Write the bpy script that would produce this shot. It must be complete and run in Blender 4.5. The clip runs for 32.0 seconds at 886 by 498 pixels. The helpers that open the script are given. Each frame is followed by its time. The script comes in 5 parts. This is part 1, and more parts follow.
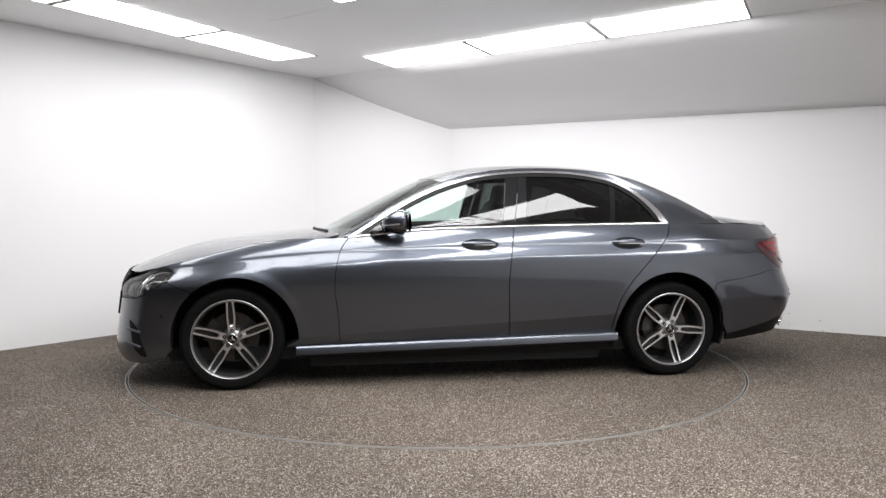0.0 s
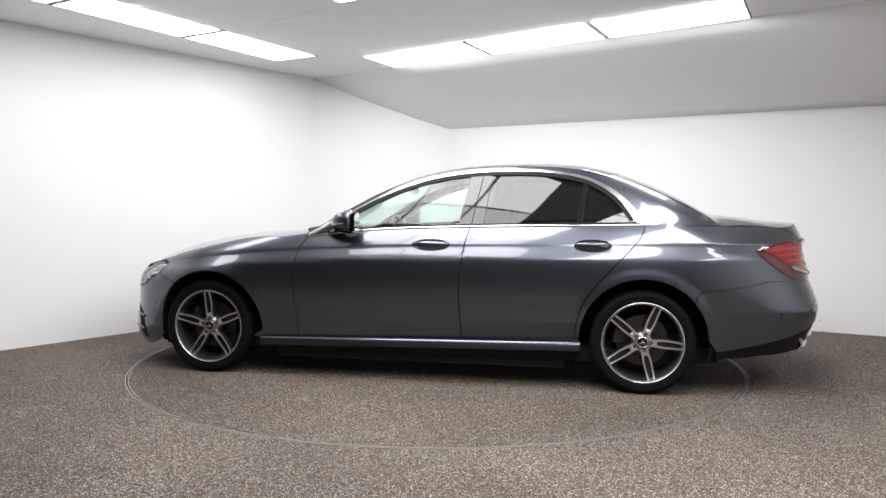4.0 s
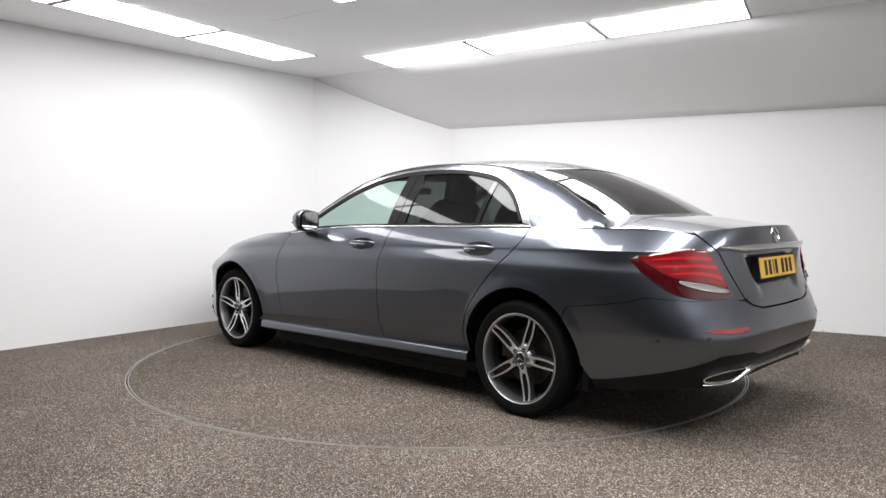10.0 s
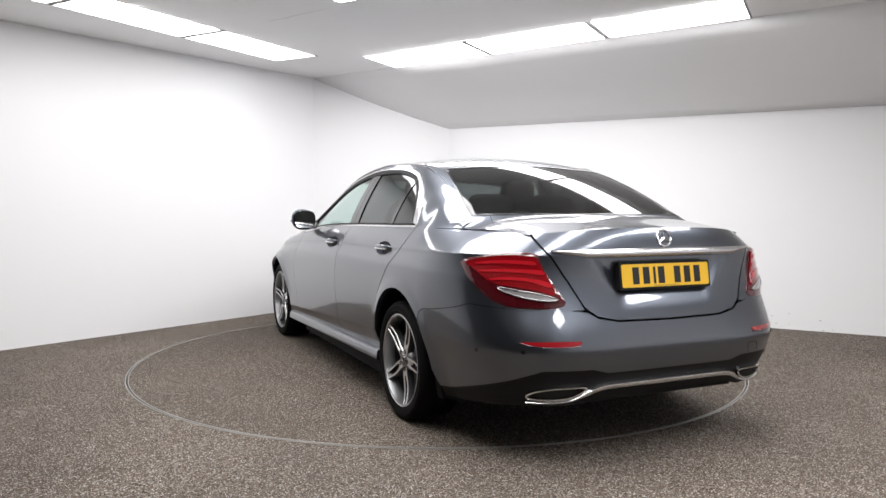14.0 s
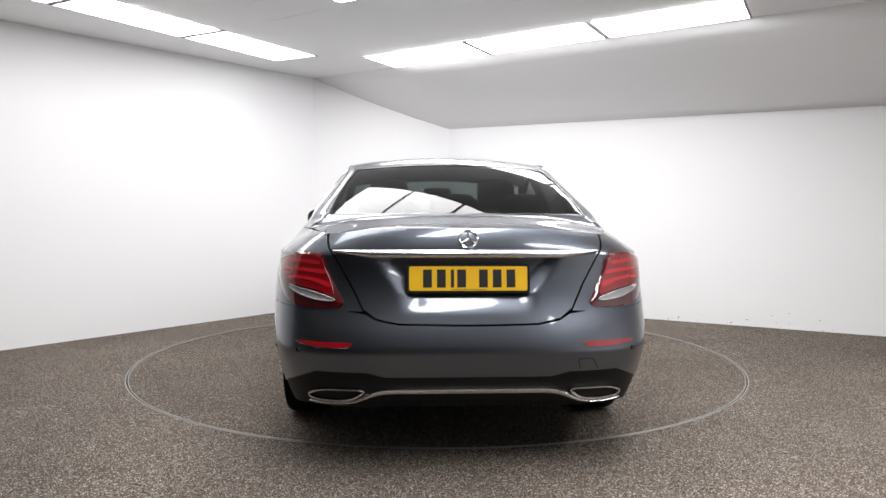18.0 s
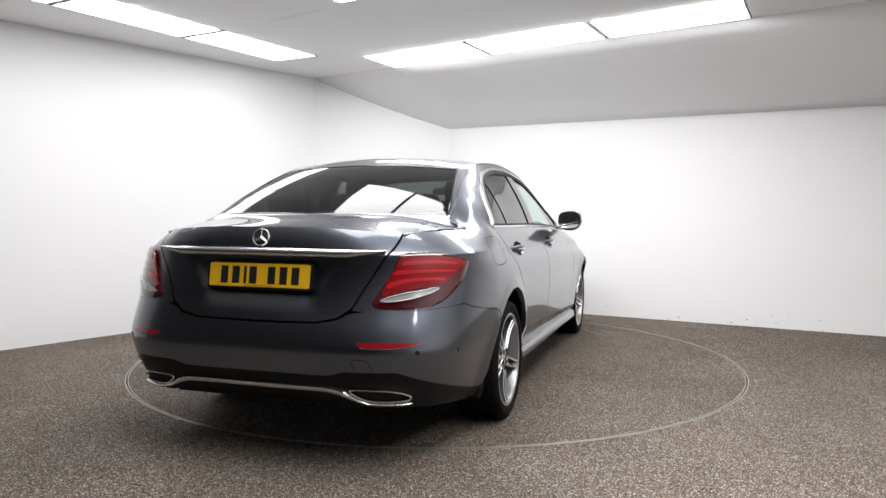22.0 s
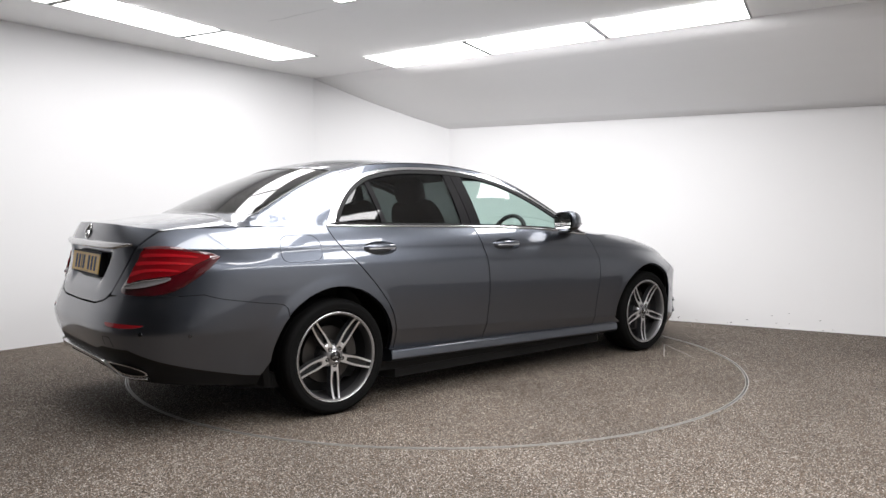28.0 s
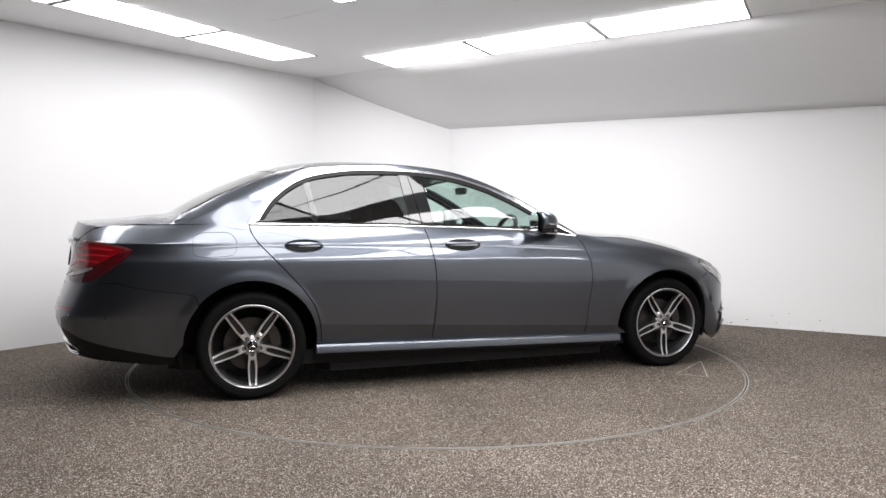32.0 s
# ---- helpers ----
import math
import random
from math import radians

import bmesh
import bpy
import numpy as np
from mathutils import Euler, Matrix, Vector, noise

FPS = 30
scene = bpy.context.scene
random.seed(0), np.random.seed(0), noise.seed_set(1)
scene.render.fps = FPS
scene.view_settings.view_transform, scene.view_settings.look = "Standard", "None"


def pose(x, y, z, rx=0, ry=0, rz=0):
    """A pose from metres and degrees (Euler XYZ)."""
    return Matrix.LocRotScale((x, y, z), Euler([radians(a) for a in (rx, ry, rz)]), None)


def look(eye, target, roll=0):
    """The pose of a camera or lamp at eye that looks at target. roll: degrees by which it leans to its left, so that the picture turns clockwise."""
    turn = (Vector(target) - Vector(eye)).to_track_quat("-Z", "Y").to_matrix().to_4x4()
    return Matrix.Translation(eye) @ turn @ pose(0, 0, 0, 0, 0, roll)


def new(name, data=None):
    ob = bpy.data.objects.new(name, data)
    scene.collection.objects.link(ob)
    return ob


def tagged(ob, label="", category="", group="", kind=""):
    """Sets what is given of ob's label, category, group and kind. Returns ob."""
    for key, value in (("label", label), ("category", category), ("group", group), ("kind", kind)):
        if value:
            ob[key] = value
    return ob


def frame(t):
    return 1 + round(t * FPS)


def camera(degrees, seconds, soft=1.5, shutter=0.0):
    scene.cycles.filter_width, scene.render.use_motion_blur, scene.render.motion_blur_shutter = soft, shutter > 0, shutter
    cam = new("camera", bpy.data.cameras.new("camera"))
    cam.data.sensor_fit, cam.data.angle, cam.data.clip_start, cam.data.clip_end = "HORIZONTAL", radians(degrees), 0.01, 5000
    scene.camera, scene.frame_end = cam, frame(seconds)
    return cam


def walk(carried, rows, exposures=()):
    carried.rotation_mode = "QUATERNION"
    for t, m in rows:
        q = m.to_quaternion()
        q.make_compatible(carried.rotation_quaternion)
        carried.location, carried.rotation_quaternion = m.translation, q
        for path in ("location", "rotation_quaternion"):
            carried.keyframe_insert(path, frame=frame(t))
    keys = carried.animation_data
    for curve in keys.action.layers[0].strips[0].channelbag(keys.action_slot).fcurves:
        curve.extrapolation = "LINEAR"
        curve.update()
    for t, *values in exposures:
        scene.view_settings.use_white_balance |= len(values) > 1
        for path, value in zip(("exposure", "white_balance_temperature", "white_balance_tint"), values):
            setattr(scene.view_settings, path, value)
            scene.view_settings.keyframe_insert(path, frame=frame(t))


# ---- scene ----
from mathutils.geometry import delaunay_2d_cdt

# The eye stands still; the turntable with the car turns clockwise.
cam = camera(61.57, 32.0, soft=1.5)
EYE = (0.0, -5.749, 1.155)
TILT, YAW = radians(-3.173), radians(0.371)
AIM = (EYE[0] + math.sin(YAW) * math.cos(TILT), EYE[1] + math.cos(YAW) * math.cos(TILT), EYE[2] + math.sin(TILT))
walk(cam, [(0.0, look(EYE, AIM, 0.217)), (32.0, look(EYE, AIM, 0.217))])

# ---- world and light: a closed studio, lit by its ceiling panels ----
world = bpy.data.worlds.new("world")
scene.world = world
world.use_nodes = True
world.node_tree.nodes["Background"].inputs["Color"].default_value = (0.02, 0.02, 0.02, 1)
scene.view_settings.exposure = 0.08
PANEL_GLOW = 13.4


# ---- materials ----
def shader(name, color=(0.5, 0.5, 0.5), rough=0.5, metal=0.0, coat=0.0, spec=0.5, grain=0.0, grain_size=50.0, stain=0.0, bump=0.0,
           glass=0.0, glow=0.0, ior=1.45):
    m = bpy.data.materials.new(name)
    m.use_nodes = True
    t = m.node_tree
    b = t.nodes["Principled BSDF"]
    b.inputs["Base Color"].default_value = (*color, 1)
    b.inputs["Roughness"].default_value = rough
    b.inputs["Metallic"].default_value = metal
    b.inputs["Coat Weight"].default_value = coat
    b.inputs["Coat Roughness"].default_value = 0.01
    b.inputs["Coat IOR"].default_value = 1.6
    b.inputs["Specular IOR Level"].default_value = spec
    b.inputs["Transmission Weight"].default_value = glass
    b.inputs["IOR"].default_value = ior
    if glow:
        b.inputs["Emission Color"].default_value = (*color, 1)
        b.inputs["Emission Strength"].default_value = glow
    if grain or stain or bump:
        co = t.nodes.new("ShaderNodeTexCoord")
        fine = t.nodes.new("ShaderNodeTexNoise")
        fine.inputs["Scale"].default_value = grain_size
        fine.inputs["Detail"].default_value = 3
        wide = t.nodes.new("ShaderNodeTexNoise")
        wide.inputs["Scale"].default_value = 1.3
        wide.inputs["Detail"].default_value = 5
        for n in (fine, wide):
            t.links.new(co.outputs["Object"], n.inputs["Vector"])
        mix = t.nodes.new("ShaderNodeMath")
        mix.operation = "MULTIPLY_ADD"
        t.links.new(fine.outputs["Fac"], mix.inputs[0])
        mix.inputs[1].default_value = grain
        add = t.nodes.new("ShaderNodeMath")
        add.operation = "MULTIPLY_ADD"
        t.links.new(wide.outputs["Fac"], add.inputs[0])
        add.inputs[1].default_value = stain
        add.inputs[2].default_value = 1 - 0.5 * (grain + stain)
        t.links.new(add.outputs[0], mix.inputs[2])
        mul = t.nodes.new("ShaderNodeVectorMath")
        mul.operation = "SCALE"
        mul.inputs[0].default_value = color
        t.links.new(mix.outputs[0], mul.inputs["Scale"])
        t.links.new(mul.outputs[0], b.inputs["Base Color"])
        if bump:
            bn = t.nodes.new("ShaderNodeBump")
            bn.inputs["Strength"].default_value = bump
            bn.inputs["Distance"].default_value = 0.002
            t.links.new(fine.outputs["Fac"], bn.inputs["Height"])
            t.links.new(bn.outputs[0], b.inputs["Normal"])
    return m


def floor_material(name, dark, light, tone=1.0):
    """Resin floor of small bonded stones, brown and grey."""
    m = bpy.data.materials.new(name)
    m.use_nodes = True
    t = m.node_tree
    b = t.nodes["Principled BSDF"]
    co = t.nodes.new("ShaderNodeTexCoord")
    cells = t.nodes.new("ShaderNodeTexVoronoi")
    cells.inputs["Scale"].default_value = 230
    ramp = t.nodes.new("ShaderNodeValToRGB")
    r = ramp.color_ramp
    r.elements[0].position, r.elements[0].color = 0.0, (*dark, 1)
    r.elements[1].position, r.elements[1].color = 1.0, (*light, 1)
    for at, c in ((0.2, (0.062, 0.047, 0.035)), (0.42, (0.132, 0.108, 0.086)), (0.6, (0.225, 0.155, 0.105)), (0.68, (0.14, 0.12, 0.103)), (0.85, (0.27, 0.235, 0.2))):
        e = r.elements.new(at)
        e.color = (*c, 1)
    wide = t.nodes.new("ShaderNodeTexNoise")
    wide.inputs["Scale"].default_value = 0.9
    wide.inputs["Detail"].default_value = 6
    mid = t.nodes.new("ShaderNodeTexNoise")
    mid.inputs["Scale"].default_value = 110
    mid.inputs["Detail"].default_value = 4
    for n in (cells, wide, mid):
        t.links.new(co.outputs["Object"], n.inputs["Vector"])
    sep = t.nodes.new("ShaderNodeSeparateColor")
    t.links.new(cells.outputs["Color"], sep.inputs[0])
    t.links.new(sep.outputs[0], ramp.inputs[0])
    f = t.nodes.new("ShaderNodeMath")
    f.operation = "MULTIPLY_ADD"
    t.links.new(wide.outputs["Fac"], f.inputs[0])
    f.inputs[1].default_value, f.inputs[2].default_value = 0.62 * tone, 0.17 * tone
    g = t.nodes.new("ShaderNodeMath")
    g.operation = "MULTIPLY_ADD"
    t.links.new(mid.outputs["Fac"], g.inputs[0])
    g.inputs[1].default_value = 0.42 * tone
    t.links.new(f.outputs[0], g.inputs[2])
    mul = t.nodes.new("ShaderNodeVectorMath")
    mul.operation = "SCALE"
    t.links.new(ramp.outputs[0], mul.inputs[0])
    t.links.new(g.outputs[0], mul.inputs["Scale"])
    t.links.new(mul.outputs[0], b.inputs["Base Color"])
    b.inputs["Roughness"].default_value = 0.8
    b.inputs["Specular IOR Level"].default_value = 0.15
    bn = t.nodes.new("ShaderNodeBump")
    bn.inputs["Strength"].default_value = 0.5
    bn.inputs["Distance"].default_value = 0.003
    t.links.new(cells.outputs["Distance"], bn.inputs["Height"])
    t.links.new(bn.outputs[0], b.inputs["Normal"])
    return m


def thin_glass(name, tint):
    """A pane: what shines through is tinted, what it mirrors follows the angle."""
    m = bpy.data.materials.new(name)
    m.use_nodes = True
    t = m.node_tree
    t.nodes.remove(t.nodes["Principled BSDF"])
    clear, gloss, mix, fres = (t.nodes.new(n) for n in ("ShaderNodeBsdfTransparent", "ShaderNodeBsdfGlossy", "ShaderNodeMixShader", "ShaderNodeLayerWeight"))
    clear.inputs[0].default_value = (*tint, 1)
    gloss.inputs["Roughness"].default_value = 0.0
    gloss.inputs["Color"].default_value = (1, 1, 1, 1)
    power, scale = t.nodes.new("ShaderNodeMath"), t.nodes.new("ShaderNodeMath")
    power.operation, scale.operation = "POWER", "MULTIPLY_ADD"
    fres.inputs["Blend"].default_value = 0.5
    t.links.new(fres.outputs["Facing"], power.inputs[0])
    power.inputs[1].default_value = 5.0
    t.links.new(power.outputs[0], scale.inputs[0])
    scale.inputs[1].default_value, scale.inputs[2].default_value = 0.93, 0.052
    t.links.new(scale.outputs[0], mix.inputs[0])
    t.links.new(clear.outputs[0], mix.inputs[1])
    t.links.new(gloss.outputs[0], mix.inputs[2])
    t.links.new(mix.outputs[0], t.nodes["Material Output"].inputs[0])
    return m


WALL = shader("white_wall_paint", (0.86, 0.86, 0.865), 0.6, stain=0.02, grain=0.015, grain_size=300, bump=0.05)
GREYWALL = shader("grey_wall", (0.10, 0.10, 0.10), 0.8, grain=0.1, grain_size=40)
DRAPE = shader("dark_grey_wall", (0.045, 0.045, 0.047), 0.8, grain=0.2, grain_size=40)
CEIL = shader("ceiling_paint", (0.90, 0.895, 0.89), 0.7, stain=0.04, grain=0.01, grain_size=200)
PANEL = shader("lit_diffuser", (1.0, 0.99, 1.0), 0.5, glow=PANEL_GLOW)
PANEL_SOFT = shader("lit_diffuser_softer", (1.0, 0.99, 1.0), 0.5, glow=PANEL_GLOW * 0.48)
# glow turned down so the middle panels don't overlight the floor below
PANEL_MID = shader("lit_diffuser_dimmed", (1.0, 0.99, 1.0), 0.5, glow=PANEL_GLOW * 0.75)
FRAME = shader("panel_frame", (0.35, 0.35, 0.35), 0.5)
FLOOR = floor_material("resin_floor", (0.014, 0.011, 0.009), (0.78, 0.73, 0.68))
TABLE = floor_material("trodden_resin_floor", (0.012, 0.009, 0.007), (0.82, 0.74, 0.66), 0.90)
STEEL = shader("worn_steel_rim", (0.36, 0.35, 0.33), 0.45, 0.6, grain=0.4, grain_size=60)
BLACK = shader("black_gap", (0.006, 0.006, 0.006), 0.8)
PAINT = shader("grey_metallic_paint", (0.102, 0.113, 0.136), 0.34, 1.0, coat=1.0, grain=0.14, grain_size=900)
CHROME = shader("polished_chrome", (0.78, 0.78, 0.79), 0.06, 1.0)
SATIN = shader("satin_aluminium_trim", (0.72, 0.72, 0.73), 0.22, 1.0)
GLOSS = shader("gloss_black_trim", (0.008, 0.008, 0.009), 0.06, coat=0.5)
PLASTIC = shader("black_plastic", (0.007, 0.007, 0.0075), 0.55, spec=0.25, grain=0.3, grain_size=400)
RUBBER = shader("tyre_rubber", (0.005, 0.005, 0.005), 0.75, spec=0.12, grain=0.3, grain_size=120)
CABIN = shader("dark_cabin_leather", (0.02, 0.02, 0.021), 0.5, grain=0.3, grain_size=200)
CLEAR = thin_glass("light_green_window_glass", (0.72, 0.84, 0.80))
TINT = thin_glass("privacy_glass", (0.09, 0.10, 0.10))
BACKGLASS = thin_glass("tinted_rear_glass", (0.13, 0.14, 0.14))
COVER = thin_glass("lamp_cover_glass", (0.93, 0.95, 0.96))
SILVER = shader("machined_alloy", (0.82, 0.82, 0.825), 0.33, 1.0, grain=0.08, grain_size=300)
DARKRIM = shader("grey_painted_alloy", (0.035, 0.036, 0.038), 0.4, 0.5, coat=0.4)
SATINGREY = shader("dull_grey_alloy", (0.16, 0.16, 0.165), 0.35, 0.9)
HUBFACE = shader("turned_grey_alloy", (0.34, 0.34, 0.345), 0.38, 1.0, grain=0.1, grain_size=300)
DISC = shader("brake_disc_steel", (0.075, 0.07, 0.066), 0.4, 0.8, grain=0.3, grain_size=80)
RED = shader("red_lamp_lens", (0.19, 0.003, 0.006), 0.08, coat=1.0, spec=0.6)
BRIGHTRED = shader("bright_red_lamp_bow", (0.42, 0.009, 0.016), 0.12, coat=1.0)
REFLECTOR = shader("red_reflector", (0.26, 0.005, 0.010), 0.12, coat=1.0)
DEEPRED = shader("dark_red_lamp_lens", (0.062, 0.003, 0.006), 0.07, coat=1.0)
LENS = shader("clear_lamp_lens", (0.36, 0.355, 0.36), 0.25, 0.5, coat=1.0, grain=0.6, grain_size=110)
YELLOW = shader("yellow_reflective_plate", (0.72, 0.42, 0.012), 0.4, coat=0.3)
INK = shader("black_plate_ink", (0.01, 0.01, 0.01), 0.5)


# ---- mesh helpers ----
def part(name, bm, material, parent, label=""):
    """Links a bmesh (or a ready mesh) as one object under a thing or a part."""
    if isinstance(bm, bpy.types.Mesh):
        me = bm
    else:
        me = bpy.data.meshes.new(name)
        bm.to_mesh(me)
        bm.free()
    if material is not None:
        me.materials.clear()
        me.materials.append(material)
    ob = new(name, me)
    ob.parent = parent
    if label:
        ob["label"] = label
    return ob


def smooth(bm, angle=35):
    for f in bm.faces:
        f.smooth = True
    lim = radians(angle)
    for e in bm.edges:
        if len(e.link_faces) == 2 and e.calc_face_angle(0) > lim:
            e.smooth = False
    return bm


def prism(points, z0, z1):
    """An upright prism over a plan outline."""
    bm = bmesh.new()
    lo = [bm.verts.new((x, y, z0)) for x, y in points]
    hi = [bm.verts.new((x, y, z1)) for x, y in points]
    n = len(points)
    bm.faces.new(lo[::-1])
    bm.faces.new(hi)
    for i in range(n):
        bm.faces.new((lo[i], lo[(i + 1) % n], hi[(i + 1) % n], hi[i]))
    bmesh.ops.recalc_face_normals(bm, faces=bm.faces)
    return bm


def spline(points):
    """A smooth function through (x, value) points; straight on past its ends."""
    xs = np.array([p[0] for p in points], float)
    ys = np.array([p[1] for p in points], float)
    o = np.argsort(xs)
    xs, ys = xs[o], ys[o]
    n = len(xs)
    h = np.diff(xs)
    d = np.diff(ys) / h
    m = np.zeros((n, n))
    r = np.zeros(n)
    m[0, 0] = m[-1, -1] = 1
    for i in range(1, n - 1):
        m[i, i - 1], m[i, i], m[i, i + 1] = h[i - 1], 2 * (h[i - 1] + h[i]), h[i]
        r[i] = 6 * (d[i] - d[i - 1])
    c = np.linalg.solve(m, r)

    def value(x):
        x = np.asarray(x, float)
        i = np.clip(np.searchsorted(xs, x) - 1, 0, n - 2)
        q = np.clip(x, xs[0], xs[-1])
        a, b = xs[i + 1] - q, q - xs[i]
        v = (c[i] * a ** 3 + c[i + 1] * b ** 3) / (6 * h[i]) + (ys[i] / h[i] - c[i] * h[i] / 6) * a + (ys[i + 1] / h[i] - c[i + 1] * h[i] / 6) * b
        lo = d[0] - h[0] * c[1] / 6
        hi = d[-1] + h[-1] * c[-2] / 6
        return v + np.where(x < xs[0], (x - xs[0]) * lo, 0) + np.where(x > xs[-1], (x - xs[-1]) * hi, 0)
    return value


def steady(points):
    """A monotone smooth function through (x, value) points, with no overshoot."""
    xs = np.array([p[0] for p in points], float)
    ys = np.array([p[1] for p in points], float)
    h = np.diff(xs)
    d = np.diff(ys) / h
    m = np.zeros(len(xs))
    m[0], m[-1] = d[0], d[-1]
    for i in range(1, len(xs) - 1):
        if d[i - 1] * d[i] > 0:
            w1, w2 = 2 * h[i] + h[i - 1], h[i] + 2 * h[i - 1]
            m[i] = (w1 + w2) / (w1 / d[i - 1] + w2 / d[i])

    def value(x):
        x = np.clip(np.asarray(x, float), xs[0], xs[-1])
        i = np.clip(np.searchsorted(xs, x) - 1, 0, len(xs) - 2)
        t = (x - xs[i]) / h[i]
        return (ys[i] * (1 + 2 * t) * (1 - t) ** 2 + m[i] * h[i] * t * (1 - t) ** 2 + ys[i + 1] * t * t * (3 - 2 * t) + m[i + 1] * h[i] * t * t * (t - 1))
    return value


def ease(a, b, x):
    t = np.clip((np.asarray(x, float) - a) / (b - a), 0, 1)
    return t * t * (3 - 2 * t)


# ---- the studio ----
CEIL_Z = 2.62
LOW_Z = 2.09
L_FAR, L_NEAR = (-1.43, 2.82), (-5.2, -2.01)
R_FAR, R_NEAR = (0.13, 3.155), (6.6, -0.48)
BACK_R, BACK_L = (1.6, -9.0), (-2.6, -9.0)


def outward(a, b, d):
    v = Vector((b[0] - a[0], b[1] - a[1])).normalized()
    return (v.y * d, -v.x * d)


def wall(name, a, b, z1, z2=None, material=None, label="smooth white painted studio wall"):
    """A wall 0.2 m thick whose inner face runs from a to b, tops at z1 and z2."""
    z2 = z1 if z2 is None else z2
    o = outward(a, b, 0.2)
    bm = bmesh.new()
    if o[0] * a[0] + o[1] * (a[1] + 3) < 0:
        o = (-o[0], -o[1])
    p = [(a, 0.0), (b, 0.0), (b, z2), (a, z1)]
    inner = [bm.verts.new((q[0], q[1], z)) for q, z in p]
    outer = [bm.verts.new((q[0] + o[0], q[1] + o[1], z)) for q, z in p]
    bm.faces.new(inner)
    bm.faces.new(outer[::-1])
    for i in range(4):
        bm.faces.new((inner[i], outer[i], outer[(i + 1) % 4], inner[(i + 1) % 4]))
    bmesh.ops.recalc_face_normals(bm, faces=bm.faces)
    return tagged(part(name, bm, material or WALL, None), label, "wall", kind="structure")


wall("wall_left", L_NEAR, L_FAR, CEIL_Z)
wall("wall_corner", L_FAR, R_FAR, CEIL_Z, LOW_Z)
wall("wall_right", R_FAR, R_NEAR, LOW_Z)
wall("wall_back_left", BACK_L, L_NEAR, CEIL_Z, material=DRAPE, label="dark grey studio wall facing the turntable")
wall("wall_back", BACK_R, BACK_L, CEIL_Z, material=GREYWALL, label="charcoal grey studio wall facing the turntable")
wall("wall_back_right", R_NEAR, BACK_R, CEIL_Z)

# ceiling: a flat part, and a part that slopes down to the lower right wall
FOLD_NEAR = (5.86, -2.52)


def slab(rows, thick, name, label):
    """A ceiling piece over rows of points, each row as long as the next."""
    bm = bmesh.new()
    lo = [[bm.verts.new(c) for c in r] for r in rows]
    hi = [[bm.verts.new((c[0], c[1], c[2] + thick)) for c in r] for r in rows]
    n, m = len(rows), len(rows[0])
    for i in range(n - 1):
        for j in range(m - 1):
            bm.faces.new((lo[i][j], lo[i][j + 1], lo[i + 1][j + 1], lo[i + 1][j])).smooth = True
            bm.faces.new((hi[i][j], hi[i + 1][j], hi[i + 1][j + 1], hi[i][j + 1]))
    edge = [(i, 0) for i in range(n)] + [(n - 1, j) for j in range(1, m)] + [(i, m - 1) for i in range(n - 2, -1, -1)] + [(0, j) for j in range(m - 2, 0, -1)]
    for k in range(len(edge)):
        (i, j), (p, q) = edge[k], edge[(k + 1) % len(edge)]
        bm.faces.new((lo[i][j], hi[i][j], hi[p][q], lo[p][q]))
    bmesh.ops.recalc_face_normals(bm, faces=bm.faces)
    return tagged(part(name, bm, CEIL, None), label, "ceiling", kind="structure")


slab([[(*L_FAR, CEIL_Z), (*FOLD_NEAR, CEIL_Z), (6.9, -9.2, CEIL_Z)], [(-1.6, 2.9, CEIL_Z), (-7.2, -4.2, CEIL_Z), (-7.2, -9.2, CEIL_Z)]], 0.1, "ceiling", "flat pale grey painted studio ceiling")
slope_rows = []
for k in range(9):
    u = k / 8
    h = CEIL_Z - (CEIL_Z - LOW_Z) * (1.22 * u - 0.22 * u * u)
    slope_rows.append([(L_FAR[0] + (R_FAR[0] - L_FAR[0]) * u, L_FAR[1] + (R_FAR[1] - L_FAR[1]) * u, h),
                       (FOLD_NEAR[0] + (R_NEAR[0] - FOLD_NEAR[0]) * u, FOLD_NEAR[1] + (R_NEAR[1] - FOLD_NEAR[1]) * u, h),
                       (FOLD_NEAR[0] + 1.0 + (R_NEAR[0] + 1.0 - FOLD_NEAR[0]) * u, -9.2, h)])
slab(slope_rows, 0.1, "ceiling_slope", "pale grey ceiling part sloping down to a low wall")

# ceiling panels, 0.6 x 1.2 m
E1, ACROSS1 = Vector((0.803, -0.596, 0)), Vector((0.287, 0.548, 0))
E2, ACROSS2 = Vector((-0.505, -0.863, 0)), Vector((-0.45, 0.262, 0))


